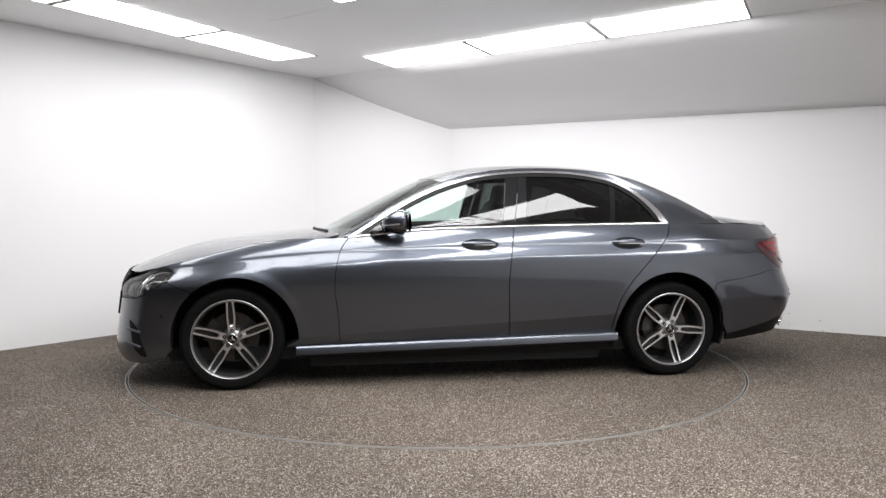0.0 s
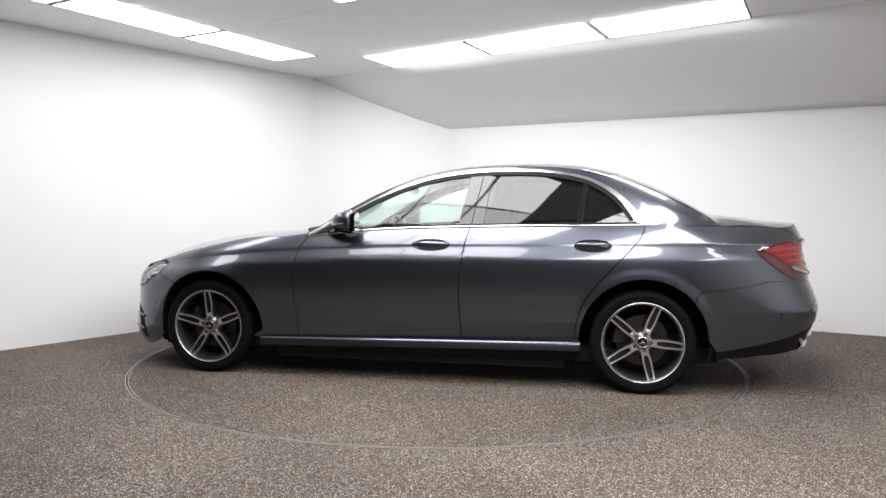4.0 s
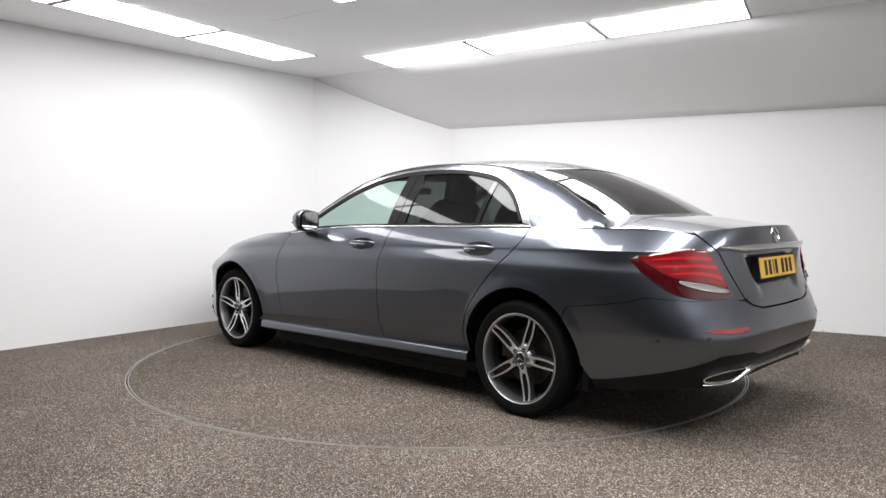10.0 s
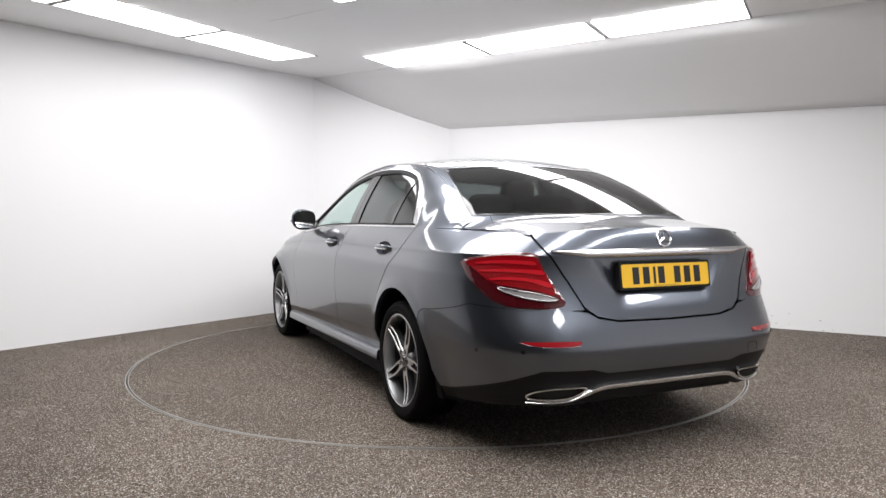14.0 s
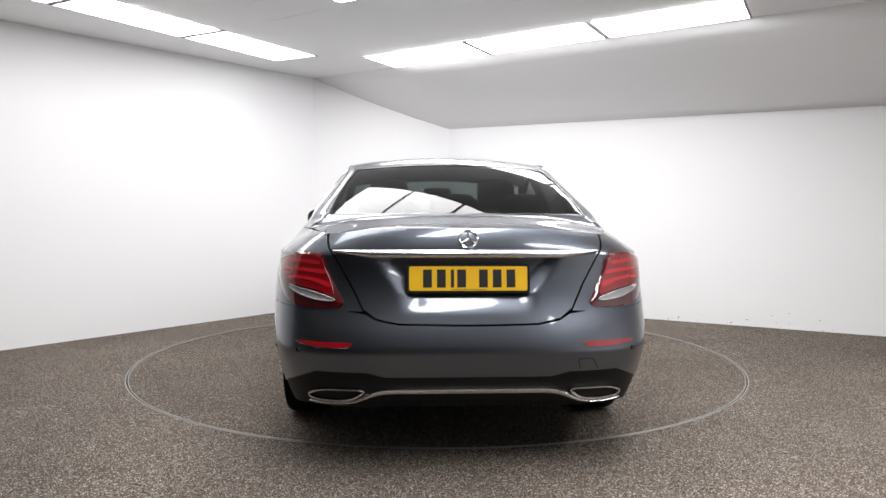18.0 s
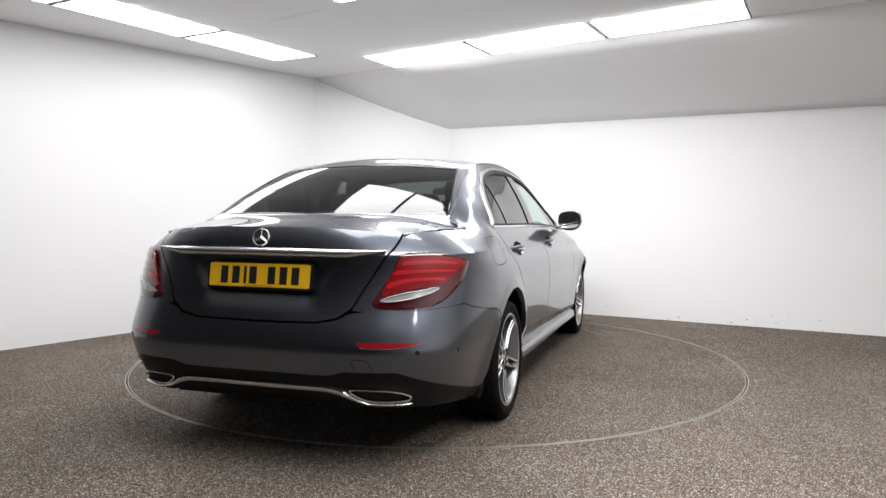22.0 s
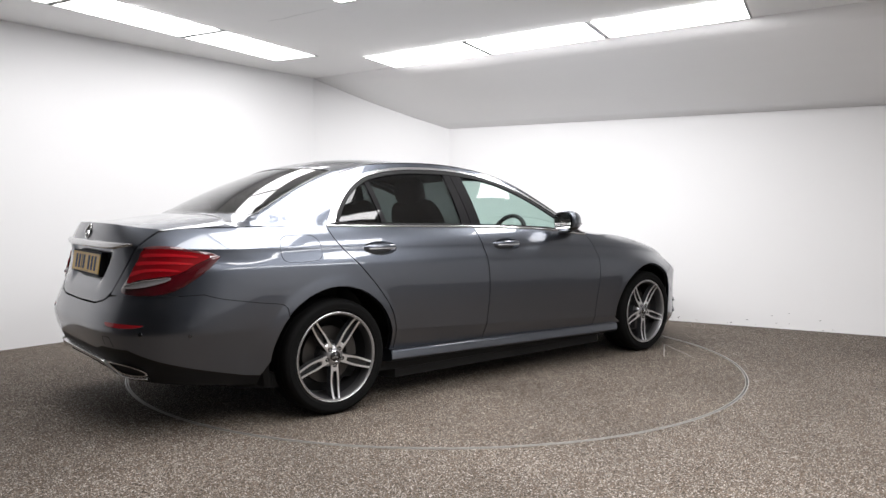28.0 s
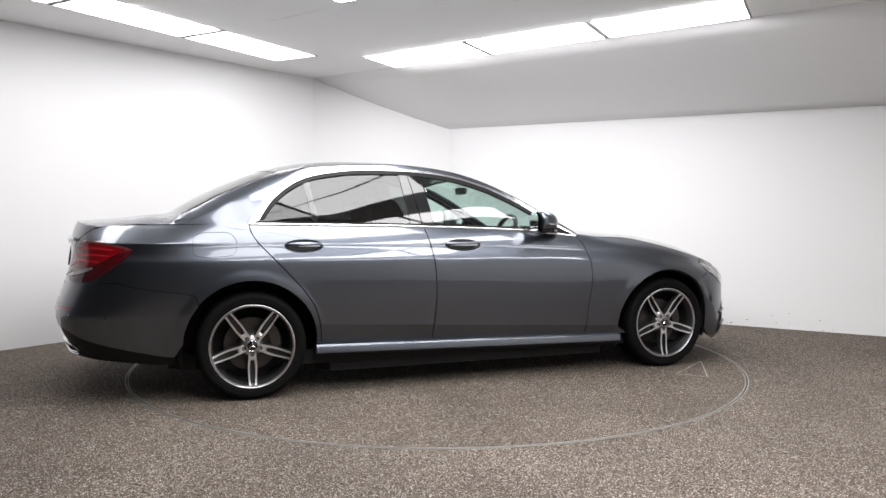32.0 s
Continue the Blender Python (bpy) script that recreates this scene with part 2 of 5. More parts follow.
def light_panel(corner, along, across, lit=None):
    """A lit panel with its frame; corner, long and short side as vectors."""
    thing = new("ceiling_light")
    thing.location = (corner[0], corner[1], CEIL_Z)
    a, b = Vector(along), Vector(across)
    bm = bmesh.new()
    q = [Vector((0, 0, 0)), a, a + b, b]
    lo = [bm.verts.new((v.x, v.y, -0.006)) for v in q]
    mid = sum(q, Vector()) / 4
    ins = [bm.verts.new((v.x + (mid.x - v.x) * 0.035, v.y + (mid.y - v.y) * 0.035, -0.006)) for v in q]
    up = [bm.verts.new((v.x, v.y, -0.001)) for v in q]
    for i in range(4):
        j = (i + 1) % 4
        bm.faces.new((lo[i], lo[j], ins[j], ins[i]))
        bm.faces.new((lo[i], up[i], up[j], lo[j]))
    part("frame", bm, FRAME, thing)
    bm = bmesh.new()
    f = bm.faces.new([bm.verts.new((v.x + (mid.x - v.x) * 0.035, v.y + (mid.y - v.y) * 0.035, -0.004)) for v in q])
    if f.normal.z > 0 or (a.cross(b)).z > 0:
        bmesh.ops.reverse_faces(bm, faces=bm.faces)
    part("diffuser", bm, lit or PANEL, thing)
    return tagged(thing, "bright white flat ceiling light panel, lit", "ceiling light", "ceiling light panels")


# rows along two walls, one behind the camera's right with an added fill row beyond it, and two rows of three side by
# side over the middle
for k in range(3):
    light_panel(Vector((-0.741, 1.594, 0)) + E1 * 1.19 * k, E1 * 1.178, ACROSS1)
    light_panel(Vector((-1.174, 1.55, 0)) + E2 * 1.20 * k, E2 * 1.188, ACROSS2, PANEL_SOFT)
    light_panel(Vector((1.54, -1.31, 0)) + E2 * 1.20 * k, E2 * 1.188, -ACROSS2)
    # unseen outer row, added only to brighten the floor and wall on the right
    light_panel(Vector((3.25, -2.1, 0)) + E2 * 1.20 * k, E2 * 1.188, -ACROSS2)
    for n in range(2):
        light_panel(Vector((-0.698, -0.312, 0)) + E1 * 0.60 * k + E2 * 1.20 * n, E1 * 0.588, E2 * 1.188, (PANEL_MID, PANEL_SOFT)[n])

# floor, with a round opening for the turntable
RADIUS = 2.235
bm = bmesh.new()
N = 128
ring = [bm.verts.new((math.cos(2 * math.pi * i / N) * (RADIUS + 0.010), math.sin(2 * math.pi * i / N) * (RADIUS + 0.010), 0)) for i in range(N)]
far = [bm.verts.new((math.cos(2 * math.pi * i / N) * 13, math.sin(2 * math.pi * i / N) * 13 - 2, 0)) for i in range(N)]
for i in range(N):
    bm.faces.new((ring[i], far[i], far[(i + 1) % N], ring[(i + 1) % N]))
pit = [bm.verts.new((v.co.x, v.co.y, -0.06)) for v in ring]
for i in range(N):
    bm.faces.new((ring[i], ring[(i + 1) % N], pit[(i + 1) % N], pit[i]))
bm.faces.new(pit)
bmesh.ops.recalc_face_normals(bm, faces=bm.faces)
tagged(part("floor", bm, FLOOR, None), "brown grey speckled resin stone floor", "floor", kind="structure")


def ring_band(r0, r1, z0, z1):
    bm = bmesh.new()
    rows = []
    for r, z in ((r0, z0), (r0, z1), (r1, z1), (r1, z0)):
        rows.append([bm.verts.new((math.cos(2 * math.pi * i / 160) * r, math.sin(2 * math.pi * i / 160) * r, z)) for i in range(160)])
    for a in range(3):
        for i in range(160):
            bm.faces.new((rows[a][i], rows[a][(i + 1) % 160], rows[a + 1][(i + 1) % 160], rows[a + 1][i]))
    bmesh.ops.recalc_face_normals(bm, faces=bm.faces)
    return bm


tagged(part("floor_trim", ring_band(RADIUS + 0.005, RADIUS + 0.012, -0.05, 0.002), STEEL, None), "thin worn steel rim round the turntable", "trim", kind="structure")
turntable = tagged(new("turntable"), "large round turntable covered in speckled resin", "turntable")
bm = bmesh.new()
bmesh.ops.create_circle(bm, cap_ends=True, segments=160, radius=RADIUS - 0.011)
part("platform", bm, TABLE, turntable)
part("edge_rim", ring_band(RADIUS - 0.011, RADIUS - 0.005, -0.05, 0.0015), STEEL, turntable, "thin worn steel edge")

SPOT = (2.827, -1.038)
# arrow-like mark of thin pale lines on the platform, specks and scuffs
MARK = shader("worn_pale_line", (0.30, 0.285, 0.265), 0.6, grain=0.8, grain_size=90)
bm = bmesh.new()
for a, b in (((1.386, -1.123), (1.542, -1.267)), ((1.542, -1.267), (1.836, -0.829)), ((1.386, -1.123), (1.836, -0.829))):
    d = (Vector(b) - Vector(a)).normalized() * 0.004
    c = [(a[0] - d.y, a[1] + d.x), (a[0] + d.y, a[1] - d.x), (b[0] + d.y, b[1] - d.x), (b[0] - d.y, b[1] + d.x)]
    lo = [bm.verts.new((x - 0.015, y, 0.001)) for x, y in c]
    bm.faces.new(lo)
part("platform_mark", bm, MARK, turntable, "thin pale worn triangle mark")
rnd = random.Random(5)


def speck(bm, x, y, r, z=0.0):
    """A crumb: a low uneven pebble."""
    ring = [bm.verts.new((x + r * rnd.uniform(0.6, 1.2) * math.cos(a), y + r * rnd.uniform(0.5, 1.0) * math.sin(a), z)) for a in (k * 1.2566 for k in range(5))]
    top = bm.verts.new((x, y, z + r * 0.5))
    for k in range(5):
        bm.faces.new((ring[k], ring[(k + 1) % 5], top))


bm = bmesh.new()
for k in range(26):
    a, r = rnd.uniform(0, 6.283), RADIUS * math.sqrt(rnd.uniform(0.1, 0.92))
    speck(bm, r * math.cos(a), r * math.sin(a), rnd.uniform(0.003, 0.006))
tagged(part("platform_crumbs", bm, MARK, turntable), "", "", kind="stuff")
bm = bmesh.new()
for k in range(30):
    speck(bm, rnd.uniform(-4, 4), rnd.uniform(-3.2, -2.4) if k % 2 else rnd.uniform(-2.2, 0.5) + 0.0, rnd.uniform(0.002, 0.005))
bm.verts.ensure_lookup_table()
inside_table = [v for v in bm.verts if v.co.x ** 2 + v.co.y ** 2 < 5.4]
bmesh.ops.delete(bm, geom=inside_table, context="VERTS")
tagged(part("floor_crumbs", bm, MARK, None), "tiny pale crumbs lying on the resin floor", "crumbs", kind="stuff")
bm = bmesh.new()
speck(bm, SPOT[0], SPOT[1], 0.014)
tagged(part("black_chip", bm, BLACK, None), "small black chip lying on the resin floor", "chip")

# a hairline crack in the ceiling, and scuffs low on the right wall
HAIR = shader("hairline_shadow", (0.30, 0.30, 0.30), 0.8)
SCUFF = shader("grey_scuff", (0.22, 0.215, 0.21), 0.8, grain=0.6, grain_size=200)
bm = bmesh.new()
a, b = Vector((-1.347, 0.221)), Vector((-0.82, -0.173))
side_v = Vector((b.y - a.y, a.x - b.x)).normalized()
rows = []
for k in range(15):
    c = a.lerp(b, k / 14) + side_v * 0.012 * math.sin(k * 1.1) * (0.4 + 0.6 * math.sin(k * 0.45))
    w = 0.0016 * math.sin(math.pi * (k + 0.4) / 15) + 0.0003
    rows.append((bm.verts.new((c.x + side_v.x * w, c.y + side_v.y * w, CEIL_Z - 0.002)), bm.verts.new((c.x - side_v.x * w, c.y - side_v.y * w, CEIL_Z - 0.002))))
for r, q in zip(rows, rows[1:]):
    bm.faces.new((r[0], r[1], q[1], q[0]))
part("ceiling_crack", bm, HAIR, bpy.data.objects["ceiling"], "fine hairline crack")
along = (Vector(R_NEAR) - Vector(R_FAR)).normalized()
inward = Vector((along.y, -along.x))
bm = bmesh.new()
for k in range(34):
    d, h = rnd.uniform(0.5, 4.2), 0.012 + abs(rnd.gauss(0, 0.03))
    if k % 3 == 0:
        h += rnd.uniform(0.03, 0.14)
    c = Vector(R_FAR) + along * d + inward * 0.003
    r0, r1 = rnd.uniform(0.003, 0.014), rnd.uniform(0.0015, 0.005)
    bm.faces.new([bm.verts.new((c.x + along.x * r0 * rnd.uniform(0.5, 1) * math.cos(t), c.y + along.y * r0 * rnd.uniform(0.5, 1) * math.cos(t), h + r1 * math.sin(t))) for t in (0, 1.05, 2.09, 3.14, 4.19, 5.24)])
part("wall_scuffs", bm, SCUFF, bpy.data.objects["wall_right"], "small grey scuffs and chips")["kind"] = "stuff"

# ---- the car: its skin as smooth functions, x forward, y to its left ----
car = tagged(new("car"), "dark grey metallic four-door saloon car on the turntable", "car")

CREASE = spline([(-2.4, 0.945), (-1.74, 0.940), (-1.2, 0.932), (-0.44, 0.921), (0.3, 0.906), (0.67, 0.889), (1.03, 0.868), (1.4, 0.832), (1.8, 0.775), (2.2, 0.70)])
BELT = spline([(-2.5, 1.046), (-2.2, 1.047), (-1.9, 1.05), (-1.47, 1.052), (-1.20, 1.047), (-0.63, 1.038), (-0.26, 1.029), (0.12, 1.016), (0.49, 0.989), (0.73, 0.962), (0.9, 0.955), (1.05, 0.951), (1.23, 0.937), (1.455, 0.889), (1.63, 0.846), (1.91, 0.772), (2.05, 0.738), (2.2, 0.70)])
WIDTH = steady([(0.10, 0.80), (0.16, 0.850), (0.22, 0.890), (0.28, 0.903), (0.34, 0.9050), (0.39, 0.9085), (0.46, 0.9140), (0.55, 0.9220), (0.64, 0.9268), (0.72, 0.9278), (0.78, 0.9262), (0.82, 0.9225),
                (0.838, 0.9176), (0.850, 0.9128), (0.865, 0.9062), (0.880, 0.8994), (0.895, 0.8926), (0.908, 0.8876), (0.9185, 0.8850), (0.926, 0.8822), (0.945, 0.8740), (0.96, 0.8665), (0.98, 0.8550), (1.00, 0.8420), (1.035, 0.8135), (1.06, 0.791), (1.10, 0.752), (1.16, 0.69)])
TAIL = spline([(0.10, -2.40), (0.20, -2.50), (0.28, -2.510), (0.36, -2.548), (0.40, -2.567), (0.45, -2.584), (0.50, -2.595), (0.54, -2.600), (0.57, -2.594), (0.60, -2.585), (0.63, -2.575), (0.66, -2.564), (0.69, -2.553), (0.72, -2.543), (0.787, -2.525),
               (0.90, -2.514), (0.95, -2.517), (1.0, -2.508), (1.04, -2.495), (1.08, -2.475), (1.14, -2.44)])
NOSE = spline([(0.10, 2.20), (0.17, 2.265), (0.28, 2.285), (0.42, 2.268), (0.55, 2.250), (0.65, 2.240), (0.73, 2.222), (0.80, 2.165), (0.85, 2.10)])
ARCH_R = 0.392
ARCH_F_C, ARCH_R_C = (1.452, 0.325), (-1.472, 0.327)
X_REAR, X_FRONT = -1.7, 1.0
Q_REAR, Q_FRONT = 1.50, 1.90
N_REAR, N_FRONT = 3.25, 2.8
# the bumpers are boxier in plan than the body above them
rear_power = lambda z: N_REAR + 0.9 * ease(0.96, 0.40, z)
front_power = lambda z: N_FRONT + 1.0 * ease(0.76, 0.62, z)
SILL_CREASE = lambda x: 0.382 - 0.0514 * x


def arc_table(n, a, b):
    th = np.linspace(0, math.pi / 2, 4001)
    x, y = a * np.sin(th) ** (2 / n), b * np.cos(th) ** (2 / n)
    s = np.concatenate([[0], np.cumsum(np.hypot(np.diff(x), np.diff(y)))])
    return s / s[-1], th


REAR_ARC, FRONT_ARC = arc_table(N_REAR, 0.9, 0.9), arc_table(N_FRONT, 1.3, 0.9)


def half_width(x, z):
    """Half the car's width on its flanks."""
    x, z = np.asarray(x, float), np.asarray(z, float)
    e = z + (0.92 - CREASE(np.clip(x, -2.4, 2.2))) * ease(0.45, 0.85, z)
    w = WIDTH(e)
    w = w - 0.95 * np.maximum(z - 0.945, 0) * ease(-1.60, -2.05, x)
    w = w + 0.012 * ease(-1.35, -1.95, x) * ease(0.86, 0.95, z) * ease(-2.3, -2.0, x)
    w = w - 14.0 * np.maximum(e - 0.937, 0) ** 2 * ease(0.80, 1.3, x)
    w = w + 0.006 * np.exp(-((x + 1.5) / 0.42) ** 2 - ((z - 0.74) / 0.15) ** 2)
    w = w + 0.018 * np.exp(-((x - 1.50) / 0.42) ** 2 - ((z - 0.69) / 0.12) ** 2)
    for cx, cz in (ARCH_F_C, ARCH_R_C):
        # the wheel arches flare out towards their edge
        r = np.hypot(x - cx, z - cz) - ARCH_R
        w = w + (0.009 * np.exp(-np.maximum(r, 0) / 0.07) + 0.004 * ease(0.075, 0.020, r)) * ease(0.30, 0.55, z)
    # the doors turn under towards the sill below a sharp line
    c = SILL_CREASE(np.clip(x, -1.3, 1.3))
    w = w + np.where(z < c, WIDTH(c) - WIDTH(z) + 0.40 * (z - c), 0) * ease(1.45, 1.15, np.abs(x))
    w = w - 0.03 * ease(0.34, 0.16, z) * ease(-1.7, -2.2, x) - 0.012 * ease(-1.75, -2.1, x) * ease(0.95, 0.85, z)
    w = w - 0.16 * np.maximum(0.53 - z, 0) * ease(-1.80, -2.0, x)
    return w


def skin(q, z):
    """The flank, wrapped round nose and tail: q runs along the car, z is the height."""
    q, z = np.broadcast_arrays(np.asarray(q, float), np.asarray(z, float))
    r = np.clip((X_REAR - q) / Q_REAR, 0, 1)
    f = np.clip((q - X_FRONT) / Q_FRONT, 0, 1)
    tr, tf = np.interp(r, *REAR_ARC), np.interp(f, *FRONT_ARC)
    nr, nf = 2 / rear_power(z), 2 / front_power(z)
    x = np.where(q < X_REAR, X_REAR + (TAIL(z) - X_REAR) * np.sin(tr) ** nr, np.where(q > X_FRONT, X_FRONT + (NOSE(z) - X_FRONT) * np.sin(tf) ** nf, q))
    k = np.where(q < X_REAR, np.abs(np.cos(tr)) ** nr, np.where(q > X_FRONT, np.abs(np.cos(tf)) ** nf, 1.0))
    y = half_width(x, z) * np.where(np.abs(k) < 1e-5, 0, k)
    # the boot lid is hollowed out round the number plate
    edge = 0.42 - 0.075 * np.clip((0.925 - z) / 0.10, 0, 1.4)
    hollow = ease(0.0, 0.10, edge - y) * ease(0.69, 0.81, z) * ease(0.952, 0.938, z) * (q < X_REAR)
    return np.stack([x + 0.026 * hollow, y, z], -1)


def q_of(z, y=None, x=None):
    """The q of the skin at height z where it has that y (tail) or that x."""
    if y is not None:
        qs = np.linspace(X_REAR - Q_REAR, X_REAR, 500)
        return float(np.interp(y, skin(qs, z)[:, 1], qs))
    qs = np.linspace(X_REAR - Q_REAR, X_FRONT + Q_FRONT, 1500)
    return float(np.interp(x, skin(qs, z)[:, 0], qs))


def q_nose(z, y):
    qs = np.linspace(X_FRONT + Q_FRONT, X_FRONT, 500)
    return float(np.interp(y, skin(qs, z)[:, 1], qs))


RAIL_Y = spline([(-2.2, 0.720), (-1.97, 0.698), (-1.66, 0.656), (-1.45, 0.622), (-1.26, 0.605), (-1.06, 0.602), (-0.85, 0.607), (-0.66, 0.612), (-0.46, 0.616), (-0.27, 0.624), (-0.08, 0.640), (0.12, 0.665),
                 (0.31, 0.695), (0.49, 0.735), (0.60, 0.762), (0.74, 0.795), (0.9, 0.83), (1.1, 0.85)])
RAIL_Z = spline([(-2.05, 0.990), (-1.9, 1.087), (-1.8, 1.145), (-1.66, 1.217), (-1.45, 1.309), (-1.26, 1.374), (-1.06, 1.414), (-0.85, 1.431), (-0.66, 1.437), (-0.46, 1.433), (-0.27, 1.416), (-0.08, 1.384),
                 (0.12, 1.322), (0.31, 1.238), (0.49, 1.140), (0.60, 1.074), (0.74, 0.992), (0.9, 0.895), (1.1, 0.77)])
CROWN = spline([(-2.1, 1.013), (-1.97, 1.101), (-1.8, 1.204), (-1.6, 1.305), (-1.4, 1.385), (-1.2, 1.443), (-1.0, 1.472), (-0.74, 1.483), (-0.46, 1.478),
                (-0.27, 1.465), (-0.08, 1.437), (0.12, 1.387), (0.31, 1.308), (0.49, 1.216), (0.65, 1.134), (0.81, 1.05), (0.95, 0.975), (1.1, 0.895)])
LIDLINE = spline([(-2.55, 1.064), (-2.4, 1.071), (-2.2, 1.090), (-2.05, 1.108), (-1.95, 1.119), (-1.82, 1.135)])
HOOD = spline([(0.6, 1.02), (0.8, 1.005), (1.0, 0.991), (1.276, 0.972), (1.44, 0.957), (1.683, 0.921), (1.871, 0.873), (2.0, 0.828), (2.128, 0.776), (2.2, 0.740), (2.25, 0.704)])


def belt_y(x):
    return half_width(x, BELT(x))


def pillar_side(x, z):
    """The sides of the cabin, from the belt up to the rail."""
    x, z = np.broadcast_arrays(np.asarray(x, float), np.asarray(z, float))
    za, zr = BELT(x), RAIL_Z(x)
    t = (z - za) / np.maximum(zr - za, 0.03)
    ya, yr = belt_y(x), RAIL_Y(x)
    u = np.clip(1 - t, -0.1, 1.1)
    c = 0.07 + 0.04 * ease(-0.9, -1.3, x)
    y = yr + (ya - yr) * (1 - t) + c * u * (1 - u)
    # behind the doors the pillar flows into the shoulder with no edge
    d = np.maximum(zr - za, 0.03)
    s0, s1 = (ya - half_width(x, za - 0.01)) / 0.01 * d, -(ya - yr) - c
    v = np.clip(t, 0, 1)
    flow = ya * (1 + 2 * v) * (1 - v) ** 2 + s0 * v * (1 - v) ** 2 + yr * v * v * (3 - 2 * v) + s1 * v * v * (v - 1) + np.where(t < 0, s0 * t, 0)
    k = ease(-1.45, -1.60, x)
    return np.stack([x, y * (1 - k) + flow * k, z], -1)


def roof_plain(x, y):
    return CROWN(x) - (CROWN(x) - RAIL_Z(x)) * (np.abs(y) / RAIL_Y(x)) ** 2.0


def corner(x, s):
    """The rounded corner between a rear pillar's side and top, s from 0 to 1."""
    r = 0.07 * ease(-1.05, -1.30, x) * ease(-1.93, -1.78, x) + 1e-4
    yr, zr = RAIL_Y(x), RAIL_Z(x)
    a, b = pillar_side(x, zr - r)[..., 1], yr - 0.8 * r
    y = a * (1 - s) ** 2 + 2 * yr * s * (1 - s) + b * s * s
    z = (zr - r) * (1 - s) ** 2 + 2 * zr * s * (1 - s) + roof_plain(x, b) * s * s
    return r, y, z


def canopy(x, z):
    """The sides of the cabin, rounded over at the top of the rear pillars."""
    p = pillar_side(x, z)
    x, z = p[..., 0], p[..., 2]
    r = corner(x, 0 * x)[0]
    s = np.clip(1 - (RAIL_Z(x) - z) / r, 0, 1) / 2
    _, y1, z1 = corner(x, s)
    return np.stack([x, np.where(s > 0, y1, p[..., 1]), np.where(s > 0, z1, z)], -1)


def roof_top(x, y):
    """Windscreen, roof and rear window."""
    x, y = np.broadcast_arrays(np.asarray(x, float), np.asarray(y, float))
    r = corner(x, 0 * x)[0] * 0.8
    s = 1 - np.clip(1 - (RAIL_Y(x) - np.abs(y)) / r, 0, 1) / 2
    _, y1, z1 = corner(x, s)
    return np.stack([x, np.where(s < 1, np.sign(y) * y1, y), np.where(s < 1, z1, roof_plain(x, y))], -1)


def ring_y(x, z):
    """Half width of the skin's outline at x, round the ends too."""
    x = np.asarray(x, float)
    r = np.clip((X_REAR - x) / (X_REAR - TAIL(z)), 0, 1)
    f = np.clip((x - X_FRONT) / (NOSE(z) - X_FRONT), 0, 1)
    nr, nf = rear_power(z), front_power(z)
    return half_width(x, z) * (1 - r ** nr) ** (1 / nr) * (1 - f ** nf) ** (1 / nf)


def boot_top(x, y):
    x, y = np.broadcast_arrays(np.asarray(x, float), np.asarray(y, float))
    ya, a = np.maximum(half_width(x, 1.046), 0.2), np.abs(y)
    z = LIDLINE(x) - (LIDLINE(x) - 1.046) * (a / ya) ** 4.0 - 0.030 * ease(-2.05, -2.45, x) * (a / 0.62) ** 3
    # it runs into the foot of the rear window and its pillars
    yr, zr = RAIL_Y(x), RAIL_Z(x)
    foot = np.where(a < yr, roof_plain(x, y), zr + (BELT(x) - zr) * (a - yr) / np.maximum(ya - yr, 0.02))
    k = ease(-2.0, -1.88, x)
    return np.stack([x, y, z * (1 - k) + foot * k], -1)


def hood_top(x, y):
    x, y = np.broadcast_arrays(np.asarray(x, float), np.asarray(y, float))
    ya = np.maximum(ring_y(x, BELT(x)), 0.2)
    k = np.minimum(np.abs(y) / ya, 1.1)
    return np.stack([x, y, HOOD(x) - (HOOD(x) - BELT(x)) * k ** 2.7], -1)


# ---- sheets cut from the skin ----
def dense(poly, step, closed=True):
    out = []
    n = len(poly)
    for i in range(n if closed else n - 1):
        a, b = np.array(poly[i], float), np.array(poly[(i + 1) % n], float)
        k = max(1, int(math.ceil(np.linalg.norm(b - a) / step)))
        out += [tuple(a + (b - a) * j / k) for j in range(k)]
    if not closed:
        out.append(tuple(poly[-1]))
    return out


def rounded(points, step=0.02, closed=False):
    """A Catmull-Rom curve through the points."""
    p = [np.array(q, float) for q in points]
    n = len(p)
    out = []
    for i in range(n if closed else n - 1):
        if closed:
            a, b, c, d = p[i - 1], p[i], p[(i + 1) % n], p[(i + 2) % n]
        else:
            b, c = p[i], p[i + 1]
            a = p[i - 1] if i else 2 * b - c
            d = p[i + 2] if i + 2 < n else 2 * c - b
        k = max(2, int(np.linalg.norm(c - b) / step))
        for j in range(k):
            t = j / k
            out.append(tuple(0.5 * (2 * b + (c - a) * t + (2 * a - 5 * b + 4 * c - d) * t * t + (3 * b - a - 3 * c + d) * t ** 3)))
    if not closed:
        out.append(tuple(p[-1]))
    return out


def area2(poly):
    a = np.array(poly)
    b = np.roll(a, -1, 0)
    return float(np.sum(a[:, 0] * b[:, 1] - b[:, 0] * a[:, 1]))


